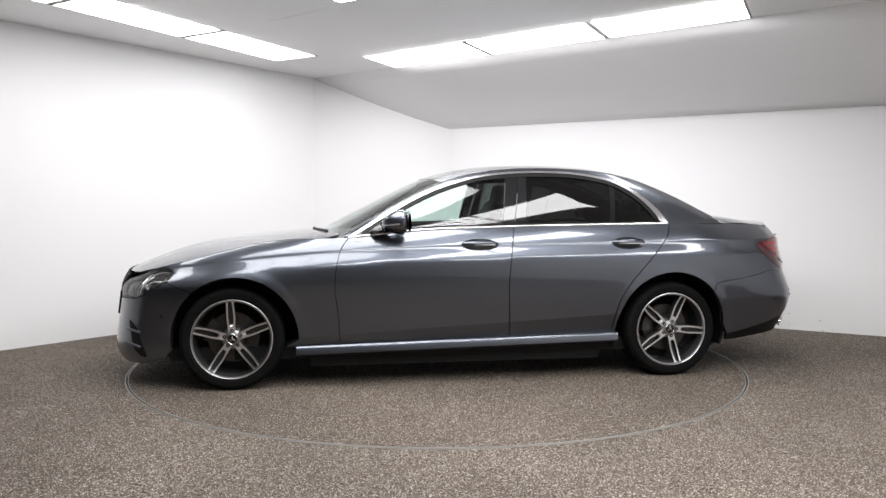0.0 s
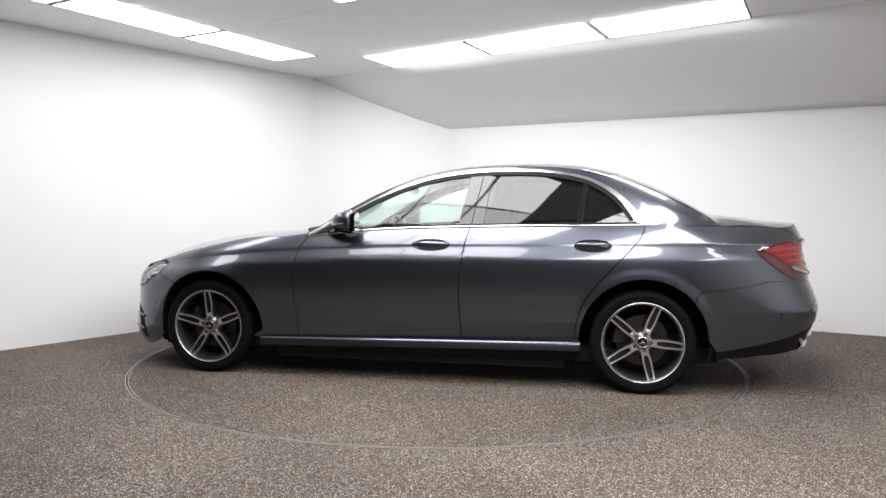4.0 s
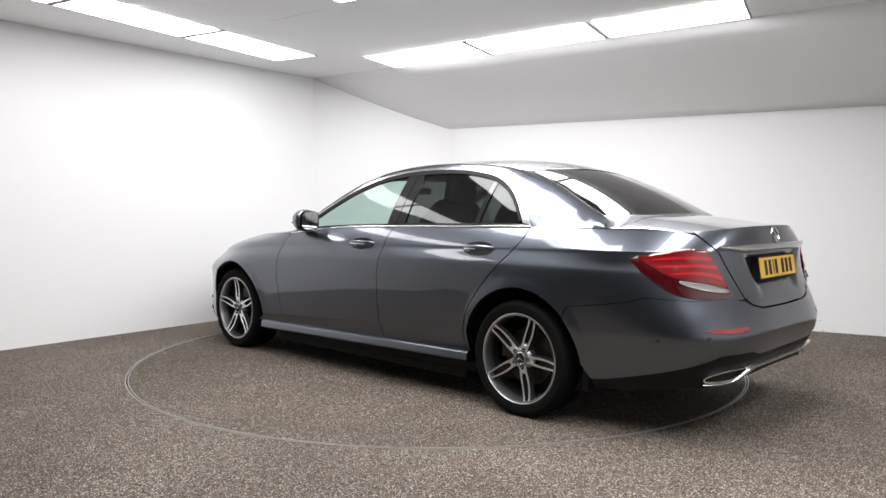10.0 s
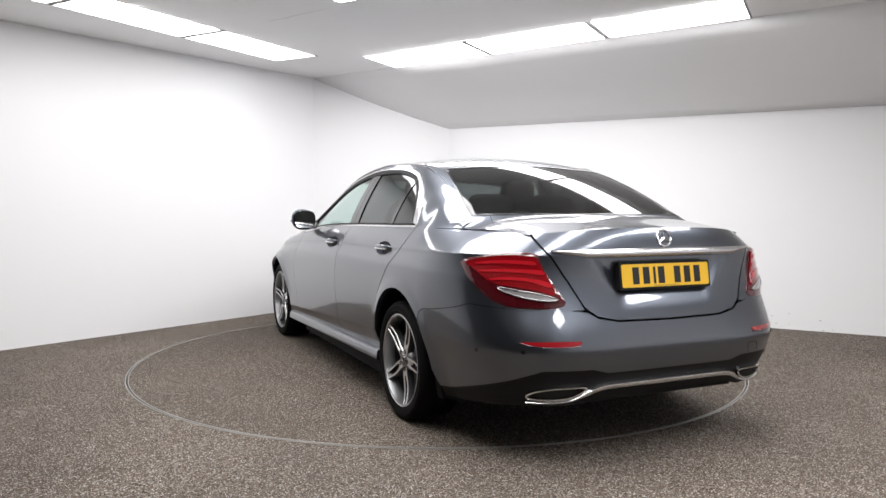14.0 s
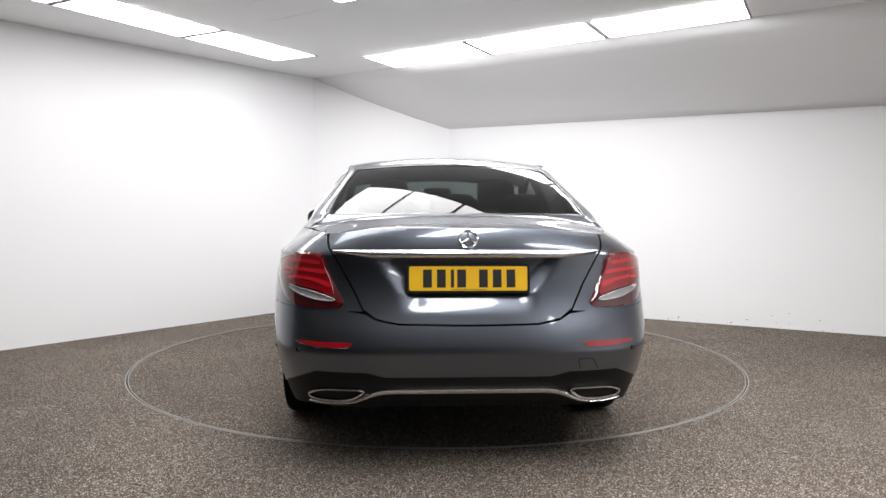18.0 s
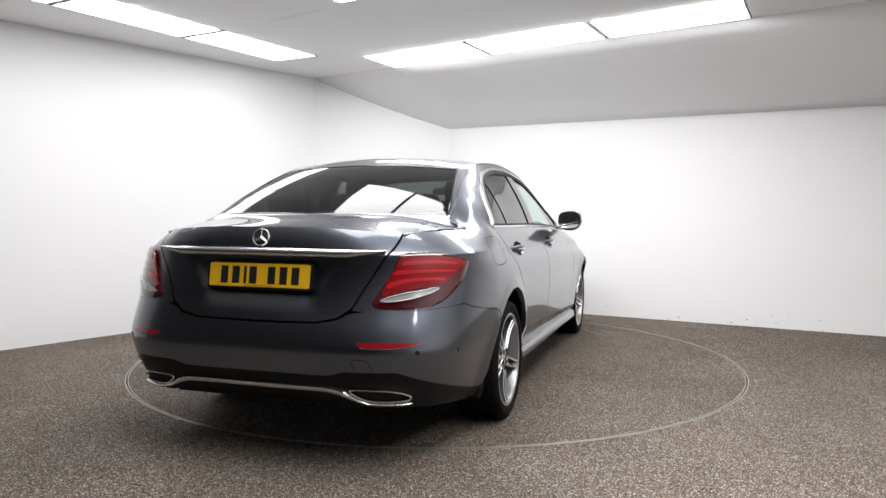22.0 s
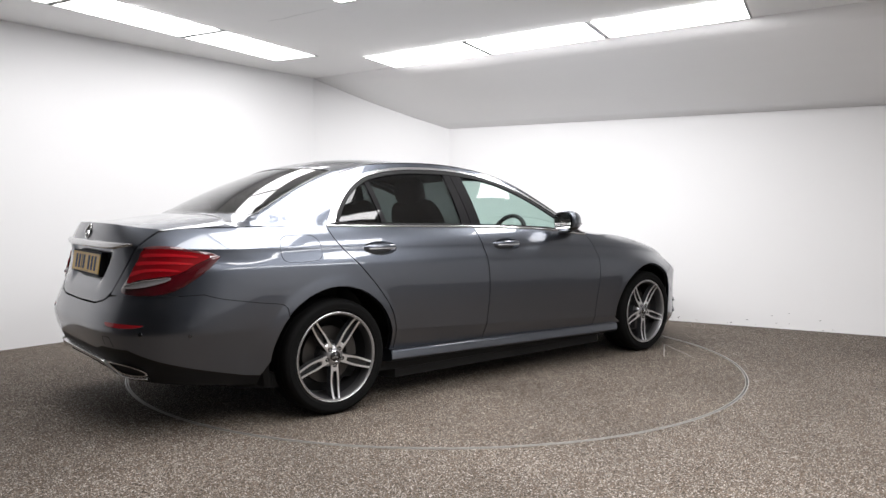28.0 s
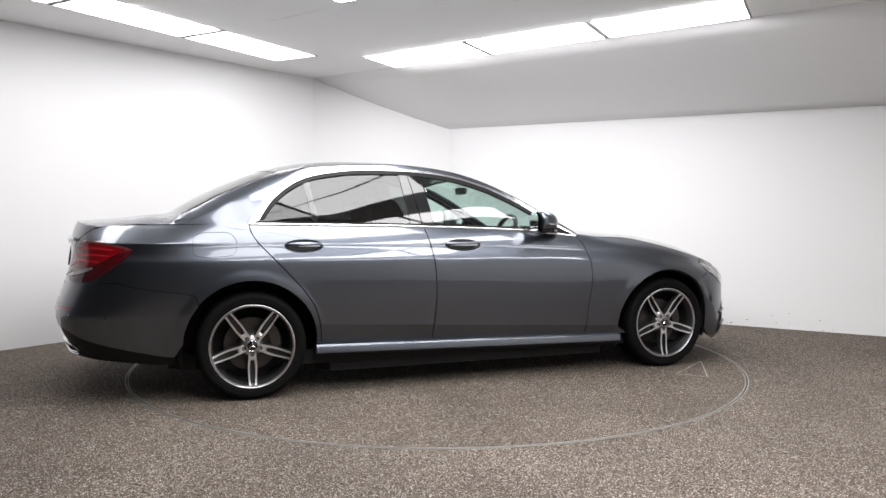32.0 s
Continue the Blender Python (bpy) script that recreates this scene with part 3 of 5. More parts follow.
def inset(poly, d):
    """The outline moved inwards by d."""
    a = np.array(poly, float)
    if area2(poly) < 0:
        a = a[::-1]
    e = np.roll(a, -1, 0) - a
    e /= np.maximum(np.linalg.norm(e, axis=1), 1e-9)[:, None]
    n = np.stack([-e[:, 1], e[:, 0]], 1)
    m = n + np.roll(n, 1, 0)
    m /= np.maximum(np.linalg.norm(m, axis=1), 0.3)[:, None]
    k = 1 / np.maximum(np.sum(m * n, 1), 0.5)
    return [tuple(v) for v in a + m * (d * k)[:, None]]


def inside(poly, pts):
    a = np.array(poly)
    b = np.roll(a, -1, 0)
    c = np.zeros(len(pts), bool)
    for (x1, y1), (x2, y2) in zip(a, b):
        if y1 == y2:
            continue
        hit = ((y1 > pts[:, 1]) != (y2 > pts[:, 1])) & (pts[:, 0] < (x2 - x1) * (pts[:, 1] - y1) / (y2 - y1) + x1)
        c ^= hit
    return c


def near(poly, pts, d):
    a = np.array(poly)
    best = np.full(len(pts), 9.0)
    for i in range(len(a)):
        p, q = a[i], a[(i + 1) % len(a)]
        v = q - p
        t = np.clip(((pts - p) @ v) / max(v @ v, 1e-12), 0, 1)
        best = np.minimum(best, np.linalg.norm(pts - p - t[:, None] * v, axis=1))
    return best < d


def place(fn, pts, lift=0.0, relief=None):
    """Points of the sheet in space and its outward normals."""
    u, v = pts[:, 0], pts[:, 1]
    h = 1e-3
    p = fn(u, v)
    du = fn(u + h, v) - fn(u - h, v)
    dv = fn(u, v + h) - fn(u, v - h)
    n = np.cross(du, dv)
    n /= np.maximum(np.linalg.norm(n, axis=1), 1e-12)[:, None]
    core = np.stack([np.clip(p[:, 0], -1.6, 1.3) * 0.95, 0 * p[:, 0], np.full(len(p), 0.55)], 1)
    s = np.sign(np.sum(n * (p - core), 1))
    n *= np.where(s == 0, 1, s)[:, None]
    return p + n * lift, n


def cut(poly, fn, step=0.03, gap=0.0, thick=0.012, lift=0.0, both=False, side=1, holes=(), edge=None, crown=0.0):
    """A sheet of the skin inside an outline given in fn's two parameters, with turned-in edges.
    both: with its mirror image in the same mesh. side: -1 for the car's right. crown: how far the middle stands proud."""
    outline = dense(poly, edge or step * 0.8)
    if area2(outline) < 0:
        outline = outline[::-1]
    if gap:
        outline = inset(outline, gap)
    rings = [outline] + [dense(h, edge or step * 0.8) for h in holes]
    a = np.array(outline)
    gx, gy = np.arange(a[:, 0].min() + step / 2, a[:, 0].max(), step), np.arange(a[:, 1].min() + step / 2, a[:, 1].max(), step)
    grid = np.array([(x, y) for x in gx for y in gy]) if len(gx) * len(gy) else np.zeros((0, 2))
    if len(grid):
        keep = inside(outline, grid) & ~near(outline, grid, step * 0.35)
        for h in rings[1:]:
            keep &= ~inside(h, grid) & ~near(h, grid, step * 0.35)
        grid = grid[keep]
        if fn is skin and step < 0.035:
            # rows that follow the shoulder crease, so that it stays crisp
            us = np.arange(a[:, 0].min(), a[:, 0].max(), 0.024)
            crest = CREASE(np.clip(skin(us, 0.88 + 0 * us)[..., 0], -2.4, 2.2))
            lines = np.array([(u, c + o) for u, c in zip(us, crest) for o in (-0.036, -0.022, -0.0125, -0.006, -0.0015, 0.003, 0.009, 0.021, 0.036)]
                             + [(u, SILL_CREASE(u) + o) for u in us if abs(u) < 1.3 for o in (-0.016, -0.003, 0.003, 0.016)])
            mid_crest = np.interp(grid[:, 0], us, crest) if len(us) else grid[:, 0]
            grid = grid[(np.abs(grid[:, 1] - mid_crest) > 0.046) & ((np.abs(grid[:, 1] - SILL_CREASE(grid[:, 0])) > 0.024) | (np.abs(grid[:, 0]) > 1.3))]
            ok = inside(outline, lines) & ~near(outline, lines, 0.006)
            for h in rings[1:]:
                ok &= ~inside(h, lines) & ~near(h, lines, 0.006)
            lines = lines[ok]
            # and rings that follow the flared wheel arches
            for c in (ARCH_F_C, ARCH_R_C):
                xs = skin(grid[:, 0], grid[:, 1])[:, 0]
                grid = grid[np.abs(np.hypot(xs - c[0], grid[:, 1] - c[1]) - ARCH_R - 0.045) > 0.055]
                bands = np.array([p for d in (0.014, 0.030, 0.042, 0.055, 0.068, 0.080, 0.095) for p in ARCH_BANDS[c][d]])
                ok = inside(outline, bands) & ~near(outline, bands, 0.006) & (bands[:, 1] < np.interp(bands[:, 0], us, crest) - 0.04) & (np.abs(bands[:, 1] - SILL_CREASE(bands[:, 0])) > 0.02)
                for h in rings[1:]:
                    ok &= ~inside(h, bands) & ~near(h, bands, 0.006)
                lines = np.concatenate([lines, bands[ok]])
            grid = np.concatenate([grid, lines])
    pts, edges = [], []
    for r in rings:
        o = len(pts)
        pts += [tuple(q) for q in r]
        edges += [(o + i, o + (i + 1) % len(r)) for i in range(len(r))]
    rim_n = len(pts)
    pts += [tuple(q) for q in grid]
    res = delaunay_2d_cdt([Vector(q) for q in pts], edges, [], 1 if not holes else 0, 1e-7)
    flat = np.array([tuple(v) for v in res[0]])
    tris = [tuple(f) for f in res[2]]
    if holes:
        mids = np.array([flat[list(f)].mean(0) for f in tris])
        ok = inside(outline, mids)
        for h in rings[1:]:
            ok &= ~inside(h, mids)
        tris = [f for f, k in zip(tris, ok) if k]
    pos, nor = place(fn, flat, lift)
    if crown:
        dist = np.full(len(flat), 9.0)
        for i in range(len(outline)):
            p, q = a[i], a[(i + 1) % len(a)]
            v = q - p
            t = np.clip(((flat - p) @ v) / max(v @ v, 1e-12), 0, 1)
            dist = np.minimum(dist, np.linalg.norm(flat - p - t[:, None] * v, axis=1))
        top = max(dist.max(), 1e-6)
        pos = pos + nor * (crown * np.sqrt(np.clip(1 - (1 - dist / top) ** 2, 0, 1)))[:, None]
    count = {}
    for f in tris:
        for i in range(3):
            k = (f[i], f[(i + 1) % 3])
            count[k] = count.get(k, 0) + 1
    border = [k for k in count if (k[1], k[0]) not in count]
    verts, faces, normals = [], [], []
    for s in ((1, -1) if both else (side,)):
        m = np.array([1, s, 1])
        o = len(verts)
        p, n = pos * m, nor * m
        verts += p.tolist()
        normals += n.tolist()
        f0 = tris[len(tris) // 2]
        gn = np.cross(p[f0[1]] - p[f0[0]], p[f0[2]] - p[f0[0]])
        flip = gn @ n[f0[0]] < 0
        faces += [tuple(o + i for i in (f[::-1] if flip else f)) for f in tris]
        if thick:
            low = {}
            for i, j in border:
                for k in (i, j):
                    if k not in low:
                        low[k] = (len(verts), len(verts) + 1)
                        verts += [p[k].tolist(), (p[k] - n[k] * thick).tolist()]
                        normals += [n[k].tolist(), n[k].tolist()]
            for i, j in border:
                w = (low[j][0], low[i][0], low[i][1], low[j][1])
                faces.append(w[::-1] if flip else w)
                d = (p[j] - p[i]) * (-1 if flip else 1)
                side_n = np.cross(d, n[i])
                side_n /= max(np.linalg.norm(side_n), 1e-9)
                for k in w:
                    normals[k] = side_n.tolist()
    if crown:
        normals = [None] * len(verts)
    return verts, faces, normals


def sheet(poly, fn, more=(), **how):
    """One mesh of a sheet, or of several sheets that belong together."""
    verts, faces, normals = [], [], []
    for v, f, n in [cut(poly, fn, **how)] + [cut(**m) for m in more]:
        o = len(verts)
        verts += v
        faces += [tuple(o + i for i in q) for q in f]
        normals += n
    me = bpy.data.meshes.new("sheet")
    me.from_pydata(verts, [], faces)
    me.polygons.foreach_set("use_smooth", [True] * len(faces))
    me.update()
    if normals[0] is not None:
        me.normals_split_custom_set_from_vertices(normals)
    return me


def sweep(path, normals, profile, closed=False, ends=True):
    """A strip along a path of points: profile points are (across, out)."""
    bm = bmesh.new()
    p = [Vector(v) for v in path]
    n = len(p)
    rows = []
    for i in range(n):
        a = p[i - 1] if (i or closed) else p[i]
        b = p[(i + 1) % n] if (i + 1 < n or closed) else p[i]
        t = (b - a).normalized()
        w = Vector(normals[i]).normalized()
        c = t.cross(w).normalized()
        rows.append([bm.verts.new(p[i] + c * q[0] + w * q[1]) for q in profile])
    k = len(profile)
    for i in range(n if closed else n - 1):
        r, s = rows[i], rows[(i + 1) % n]
        for j in range(k):
            bm.faces.new((r[j], r[(j + 1) % k], s[(j + 1) % k], s[j]))
    if not closed and ends:
        bm.faces.new(rows[0][::-1])
        bm.faces.new(rows[-1])
    bmesh.ops.recalc_face_normals(bm, faces=bm.faces)
    return smooth(bm, 50)


def strip(curve, fn, width, height, side=1, closed=False, sink=0.004, shift=0.0):
    """A rounded moulding along a curve on the skin."""
    pos, nor = place(fn, np.array(curve))
    m = np.array([1, side, 1])
    w = width / 2
    prof = [(-w, -sink), (-w, height * 0.5), (-w * 0.6, height * 0.92), (0, height), (w * 0.6, height * 0.92), (w, height * 0.5), (w, -sink)]
    prof = [(a + shift, b) for a, b in prof]
    return sweep((pos * m).tolist(), (nor * m).tolist(), prof, closed)


# outlines on the flank, in (x, height)


def arch(c, a0, a1, r=ARCH_R, n=26):
    pts = [(c[0] + r * math.cos(radians(a0 + (a1 - a0) * i / n)), c[1] + r * math.sin(radians(a0 + (a1 - a0) * i / n))) for i in range(n + 1)]
    return [(q_of(z, x=x), z) for x, z in pts]


ARCH_BANDS = {c: {d: arch(c, -20, 200, ARCH_R + d, 70) for d in (0.014, 0.030, 0.042, 0.055, 0.068, 0.080, 0.095)} for c in (ARCH_F_C, ARCH_R_C)}
SILL_Z = lambda x: 0.286 - 0.019 * x
LINE_FD = rounded([(0.795, SILL_Z(0.795)), (0.80, 0.332), (0.81, 0.48), (0.828, 0.62), (0.826, 0.72), (0.812, 0.81), (0.79, 0.885), (0.755, 0.94), (0.735, 0.958)])
LINE_B = rounded([(-0.33, SILL_Z(-0.33)), (-0.322, 0.41), (-0.312, 0.596), (-0.315, 0.70), (-0.325, 0.80), (-0.345, 0.93), (-0.37, 1.033)])
LINE_RD = rounded([(-1.05, SILL_Z(-1.05)), (-1.052, 0.36), (-1.065, 0.446), (-1.10, 0.555), (-1.18, 0.671), (-1.29, 0.795), (-1.385, 0.895), (-1.44, 0.96), (-1.468, 1.01), (-1.475, 1.052)])


def belt_line(x0, x1, n=30):
    return [(x0 + (x1 - x0) * i / n, float(BELT(x0 + (x1 - x0) * i / n))) for i in range(n + 1)]


Q_MAX = X_FRONT + Q_FRONT
on_nose = lambda x, z: (q_of(z, x=x), z)
FENDER_NOSE = [on_nose(1.905, 0.770), on_nose(1.865, 0.767), on_nose(1.835, 0.755), on_nose(1.826, 0.738), on_nose(1.845, 0.708), on_nose(1.872, 0.684), on_nose(1.80, 0.654), on_nose(1.712, 0.627)]
DOOR_F = LINE_FD + belt_line(0.735, -0.37)[1:-1] + LINE_B[::-1]
DOOR_R = LINE_B + belt_line(-0.37, -1.475)[1:-1] + LINE_RD[::-1]
FENDER = LINE_FD[::-1] + [(1.068, SILL_Z(1.068))] + arch(ARCH_F_C, 187, 50)[1:] + FENDER_NOSE[::-1] + [on_nose(x, z) for x, z in belt_line(1.89, 0.735)[:-1]]
TAIL_END = X_REAR - Q_REAR
SEAM = rounded([(q_of(0.576, x=-1.774), 0.576), (q_of(0.640, x=-1.80), 0.640), (q_of(0.662, x=-1.93), 0.662), (q_of(0.694, x=-2.12), 0.694), (q_of(0.722, x=-2.21), 0.720)])
LAMP = ([(q_of(0.905, x=-2.118), 0.905)] + rounded([(q_of(0.92, x=-2.16), 0.926), (q_of(0.94, x=-2.25), 0.941), (q_of(0.955, y=0.76), 0.954), (q_of(0.955, y=0.69), 0.957), (q_of(0.95, y=0.635), 0.950)], 0.01)
        + [(q_of(0.88, y=0.612), 0.88), (q_of(0.817, y=0.578), 0.817)] + rounded([(q_of(0.745, y=0.540), 0.745), (q_of(0.728, y=0.55), 0.726), (q_of(0.717, y=0.60), 0.716), (q_of(0.715, y=0.70), 0.715), (q_of(0.735, y=0.79), 0.731), (q_of(0.78, x=-2.265), 0.780), (q_of(0.85, x=-2.175), 0.848)], 0.012))
def lid_edge(y):
    """Where the boot's top meets its rear face."""
    z = 1.06
    for _ in range(4):
        z = float(boot_top(skin(q_of(z, y=y), z)[0], y)[2])
    return (q_of(z, y=y), z)


DECK_Z = lambda q: float(BELT(max(skin(q, 1.046)[0], -2.3)))
QUARTER = ([(-1.082, SILL_Z(-1.08))] + LINE_RD + [(x, z + 0.0035) for x, z in belt_line(-1.476, -1.7)[1:]] + [(q, DECK_Z(q)) for q in np.linspace(-1.75, q_of(1.04, y=0.66), 16)] + [lid_edge(0.617)]
           + [(q_of(1.0, y=0.617), 1.0), (q_of(0.945, y=0.588), 0.945), (q_of(0.83, y=0.517), 0.83), (q_of(0.72, y=0.460), 0.72), (q_of(0.705, y=0.452), 0.705)]
           + [(q_of(0.70, y=0.60), 0.70)] + SEAM[::-1] + arch(ARCH_R_C, 140, -3)[1:])
BUMPER_LOW = [(TAIL_END, 0.428), (q_of(0.428, y=0.36), 0.428), (q_of(0.45, y=0.44), 0.449), (q_of(0.45, y=0.66), 0.449), (q_of(0.40, y=0.77), 0.395), (q_of(0.35, x=-2.25), 0.350), (-1.93, 0.285), (-1.858, 0.278)]
BUMPER_R = (SEAM + [(q_of(0.72, y=0.66), 0.706), (q_of(0.715, y=0.52), 0.706), (q_of(0.70, y=0.445), 0.695), (q_of(0.668, y=0.40), 0.668), (q_of(0.65, y=0.30), 0.65), (TAIL_END, 0.645)]
            + BUMPER_LOW + arch(ARCH_R_C, 178, 142)[1:-1])


LID_TOP = [lid_edge(y) for y in (0.612, 0.57, 0.52, 0.46, 0.4, 0.3, 0.2, 0.1, 0.0)]
LID = [(TAIL_END, 0.654), (q_of(0.66, y=0.30), 0.659), (q_of(0.68, y=0.40), 0.679), (q_of(0.72, y=0.455), 0.72), (q_of(0.83, y=0.512), 0.83), (q_of(0.945, y=0.583), 0.945), (q_of(1.0, y=0.612), 1.0)] + LID_TOP
BUMPER_F = ([on_nose(1.712, 0.626), on_nose(1.80, 0.653), on_nose(1.872, 0.683), on_nose(1.905, 0.660), on_nose(2.0, 0.602), on_nose(2.07, 0.574), (q_nose(0.57, 0.60), 0.566), (q_nose(0.57, 0.50), 0.566), (q_nose(0.66, 0.45), 0.66), (Q_MAX, 0.69)]
            + [(Q_MAX, 0.14), (q_nose(0.14, 0.5), 0.14), (q_of(0.15, x=2.0), 0.155), (1.83, 0.20)] + arch(ARCH_F_C, -12, 49)[1:-1])
FLAP = rounded([(-1.81, 0.93), (-1.80, 0.975), (-1.765, 1.0), (-1.68, 1.006), (-1.60, 1.003), (-1.562, 0.975), (-1.55, 0.925), (-1.562, 0.885), (-1.60, 0.866), (-1.69, 0.862), (-1.775, 0.866), (-1.803, 0.89)], 0.01, True)


def oval(x0, x1, z0, z1, n=28):
    return [((x0 + x1) / 2 + (x1 - x0) / 2 * math.cos(2 * math.pi * i / n), (z0 + z1) / 2 + (z1 - z0) / 2 * math.sin(2 * math.pi * i / n)) for i in range(n)]


BOWL_F, BOWL_R = oval(-0.245, 0.005, 0.874, 0.951), oval(-1.275, -1.04, 0.880, 0.960)

# ---- painted panels ----
BOOT_Y = spline([(-1.86, 0.575), (-2.05, 0.618), (-2.2, 0.640), (-2.30, 0.640), (-2.37, 0.614)])
BOOT_SIDE = [(x, float(BOOT_Y(x))) for x in np.linspace(-1.88, -2.32, 10)]
BOOT = [(-1.865 - 0.075 * (1 - (y / 0.58) ** 2), y) for y in np.linspace(-0.58, 0.58, 16)] + BOOT_SIDE + [tuple(skin(q, z)[:2]) for q, z in LID_TOP] + \
       [(skin(q, z)[0], -skin(q, z)[1]) for q, z in LID_TOP[:-1][::-1]] + [(x, -y) for x, y in BOOT_SIDE[::-1]]
DECK = [(x, float(BOOT_Y(x)) + 0.003) for x in np.linspace(-1.86, -2.34, 12)] + [tuple(skin(*lid_edge(0.617))[:2]), (skin(q_of(1.04, y=0.66), 1.04)[0], 0.66)] + \
       [tuple(skin(q, DECK_Z(q))[:2]) for q in np.linspace(q_of(1.04, y=0.66), -1.86, 16)[1:]]
BONNET_SIDE = [(x, float(ring_y(x, BELT(x))) - 0.004) for x in np.linspace(0.9, 2.03, 24)]
BONNET = [(0.80, y) for y in np.linspace(-0.72, 0.72, 14)] + BONNET_SIDE + [(float(skin(q_nose(0.725, abs(y)), 0.725)[0]) - 0.012, y) for y in (0.60, 0.52, 0.42, 0.3, 0.15, 0.0, -0.15, -0.3, -0.42, -0.52, -0.60)] + \
         [(x, -y) for x, y in BONNET_SIDE[::-1]]

for side in (1, -1):
    part("front_wing", sheet(FENDER, skin, gap=0.002, side=side, thick=0.025), PAINT, car)
    door = part("front_door", sheet(DOOR_F, skin, gap=0.003, side=side, holes=[BOWL_F]), PAINT, car)
    part("handle_bowl", sheet(BOWL_F, skin, step=0.014, side=side, thick=0, crown=-0.038), PAINT, door)
    door_b = part("rear_door", sheet(DOOR_R, skin, gap=0.003, side=side, holes=[BOWL_R]), PAINT, car)
    part("handle_bowl", sheet(BOWL_R, skin, step=0.014, side=side, thick=0, crown=-0.038), PAINT, door_b)
    deck = dict(poly=DECK, fn=boot_top, step=0.02, side=side)
    wing = part("rear_wing", sheet(QUARTER, skin, more=[deck], gap=0.0035, step=0.02, side=side, thick=0.025, holes=[FLAP] if side < 0 else []), PAINT, car)
    if side < 0:
        part("fuel_flap", sheet(FLAP, skin, step=0.025, gap=0.0025, side=side), PAINT, wing)
    # handles: a bowed bar over the bowl, with a bright insert
    for d, x0, x1, z in ((door, -0.243, 0.003, 0.917), (door_b, -1.273, -1.042, 0.924)):
        bm = bmesh.new()
        rows = []
        n = 18
        for i in range(n + 1):
            t = i / n
            x = x0 + (x1 - x0) * t
            b = math.sin(math.pi * t) ** 0.5
            y = float(half_width(x, z)) - 0.006 + 0.030 * b
            hz, hy = 0.007 + 0.011 * b, 0.004 + 0.008 * b
            rows.append([bm.verts.new((x, side * (y + hy * math.cos(a)), z + 0.002 + hz * math.sin(a))) for a in (2 * math.pi * k / 14 for k in range(14))])
        for i in range(n):
            for k in range(14):
                bm.faces.new((rows[i][k], rows[i][(k + 1) % 14], rows[i + 1][(k + 1) % 14], rows[i + 1][k]))
        bm.faces.new(rows[0])
        bm.faces.new(rows[-1][::-1])
        bmesh.ops.recalc_face_normals(bm, faces=bm.faces)
        part("door_handle", smooth(bm), PAINT, d)
        path = [(x0 + (x1 - x0) * t, side * (float(half_width(x0 + (x1 - x0) * t, z)) + 0.007 + 0.029 * math.sin(math.pi * t) ** 0.5), z - 0.004) for t in np.linspace(0.1, 0.9, 14)]
        part("handle_insert", sweep(path, [(0, side, 0)] * 14, [(-0.003, -0.003), (-0.003, 0.001), (0.003, 0.001), (0.003, -0.003)]), CHROME, d, "thin chrome strip")
    # sill
    prof = [(-0.06, 0.012), (0.002, 0.006), (0.010, 0.0), (0.016, -0.010), (0.018, -0.048), (-0.004, -0.062), (-0.10, -0.072)]
    bm = bmesh.new()
    rows = []
    for x in np.linspace(1.075, -1.085, 40):
        y = 0.888
        rows.append([bm.verts.new((x, side * (y + a), SILL_Z(x) + b)) for a, b in prof])
    for r, s in zip(rows, rows[1:]):
        for k in range(len(prof) - 1):
            bm.faces.new((r[k], r[k + 1], s[k + 1], s[k]))
    bm.faces.new(rows[0])
    bm.faces.new(rows[-1][::-1])
    bmesh.ops.recalc_face_normals(bm, faces=bm.faces)
    part("side_skirt", smooth(bm, 40), PAINT, car)

bumper = part("rear_bumper", sheet(BUMPER_R, skin, gap=0.0, step=0.025, both=True), PAINT, car)
front_bumper = part("front_bumper", sheet(BUMPER_F, skin, gap=0.0, both=True), PAINT, car)
lid = part("boot_lid", sheet(LID, skin, more=[dict(poly=BOOT, fn=boot_top, step=0.035, gap=0.0)], gap=0.0, step=0.012, both=True), PAINT, car)
part("bonnet", sheet(BONNET, hood_top, step=0.04), PAINT, car)

# dark structure behind the joints, floor pan and wheel housings
inner = [dict(poly=p, fn=skin, step=0.08, lift=-0.03, thick=0, both=True) for p in (DOOR_R, FENDER, QUARTER, BUMPER_R, BUMPER_F, LID)]
part("inner_structure", sheet(DOOR_F, skin, more=inner, step=0.08, lift=-0.03, thick=0, both=True), BLACK, car, "dark inner body structure")
PAN = [(2.1, 0.55), (2.1, -0.55), (1.85, -0.62), (1.85, -0.78), (1.08, -0.80), (-1.08, -0.80), (-1.80, -0.78), (-1.95, -0.66), (-1.95, 0.66), (-1.80, 0.78), (-1.08, 0.80), (1.08, 0.80), (1.85, 0.78), (1.85, 0.62)]
pan = prism(PAN, 0.175, 0.26)
low = prism([(1.05, 0.66), (0.98, 0.79), (-0.98, 0.79), (-1.05, 0.66), (-1.05, -0.66), (-0.98, -0.79), (0.98, -0.79), (1.05, -0.66)], 0.118, 0.17)
tail_tray = prism([(-1.94, 0.74), (-1.94, -0.74), (-2.2, -0.70), (-2.42, -0.52), (-2.42, 0.52), (-2.2, 0.70)], 0.262, 0.34)
for piece in (low, tail_tray):
    for f in list(piece.faces):
        pan.faces.new([pan.verts.new(v.co) for v in f.verts])
    piece.free()
part("floor_pan", pan, BLACK, car, "black underbody")
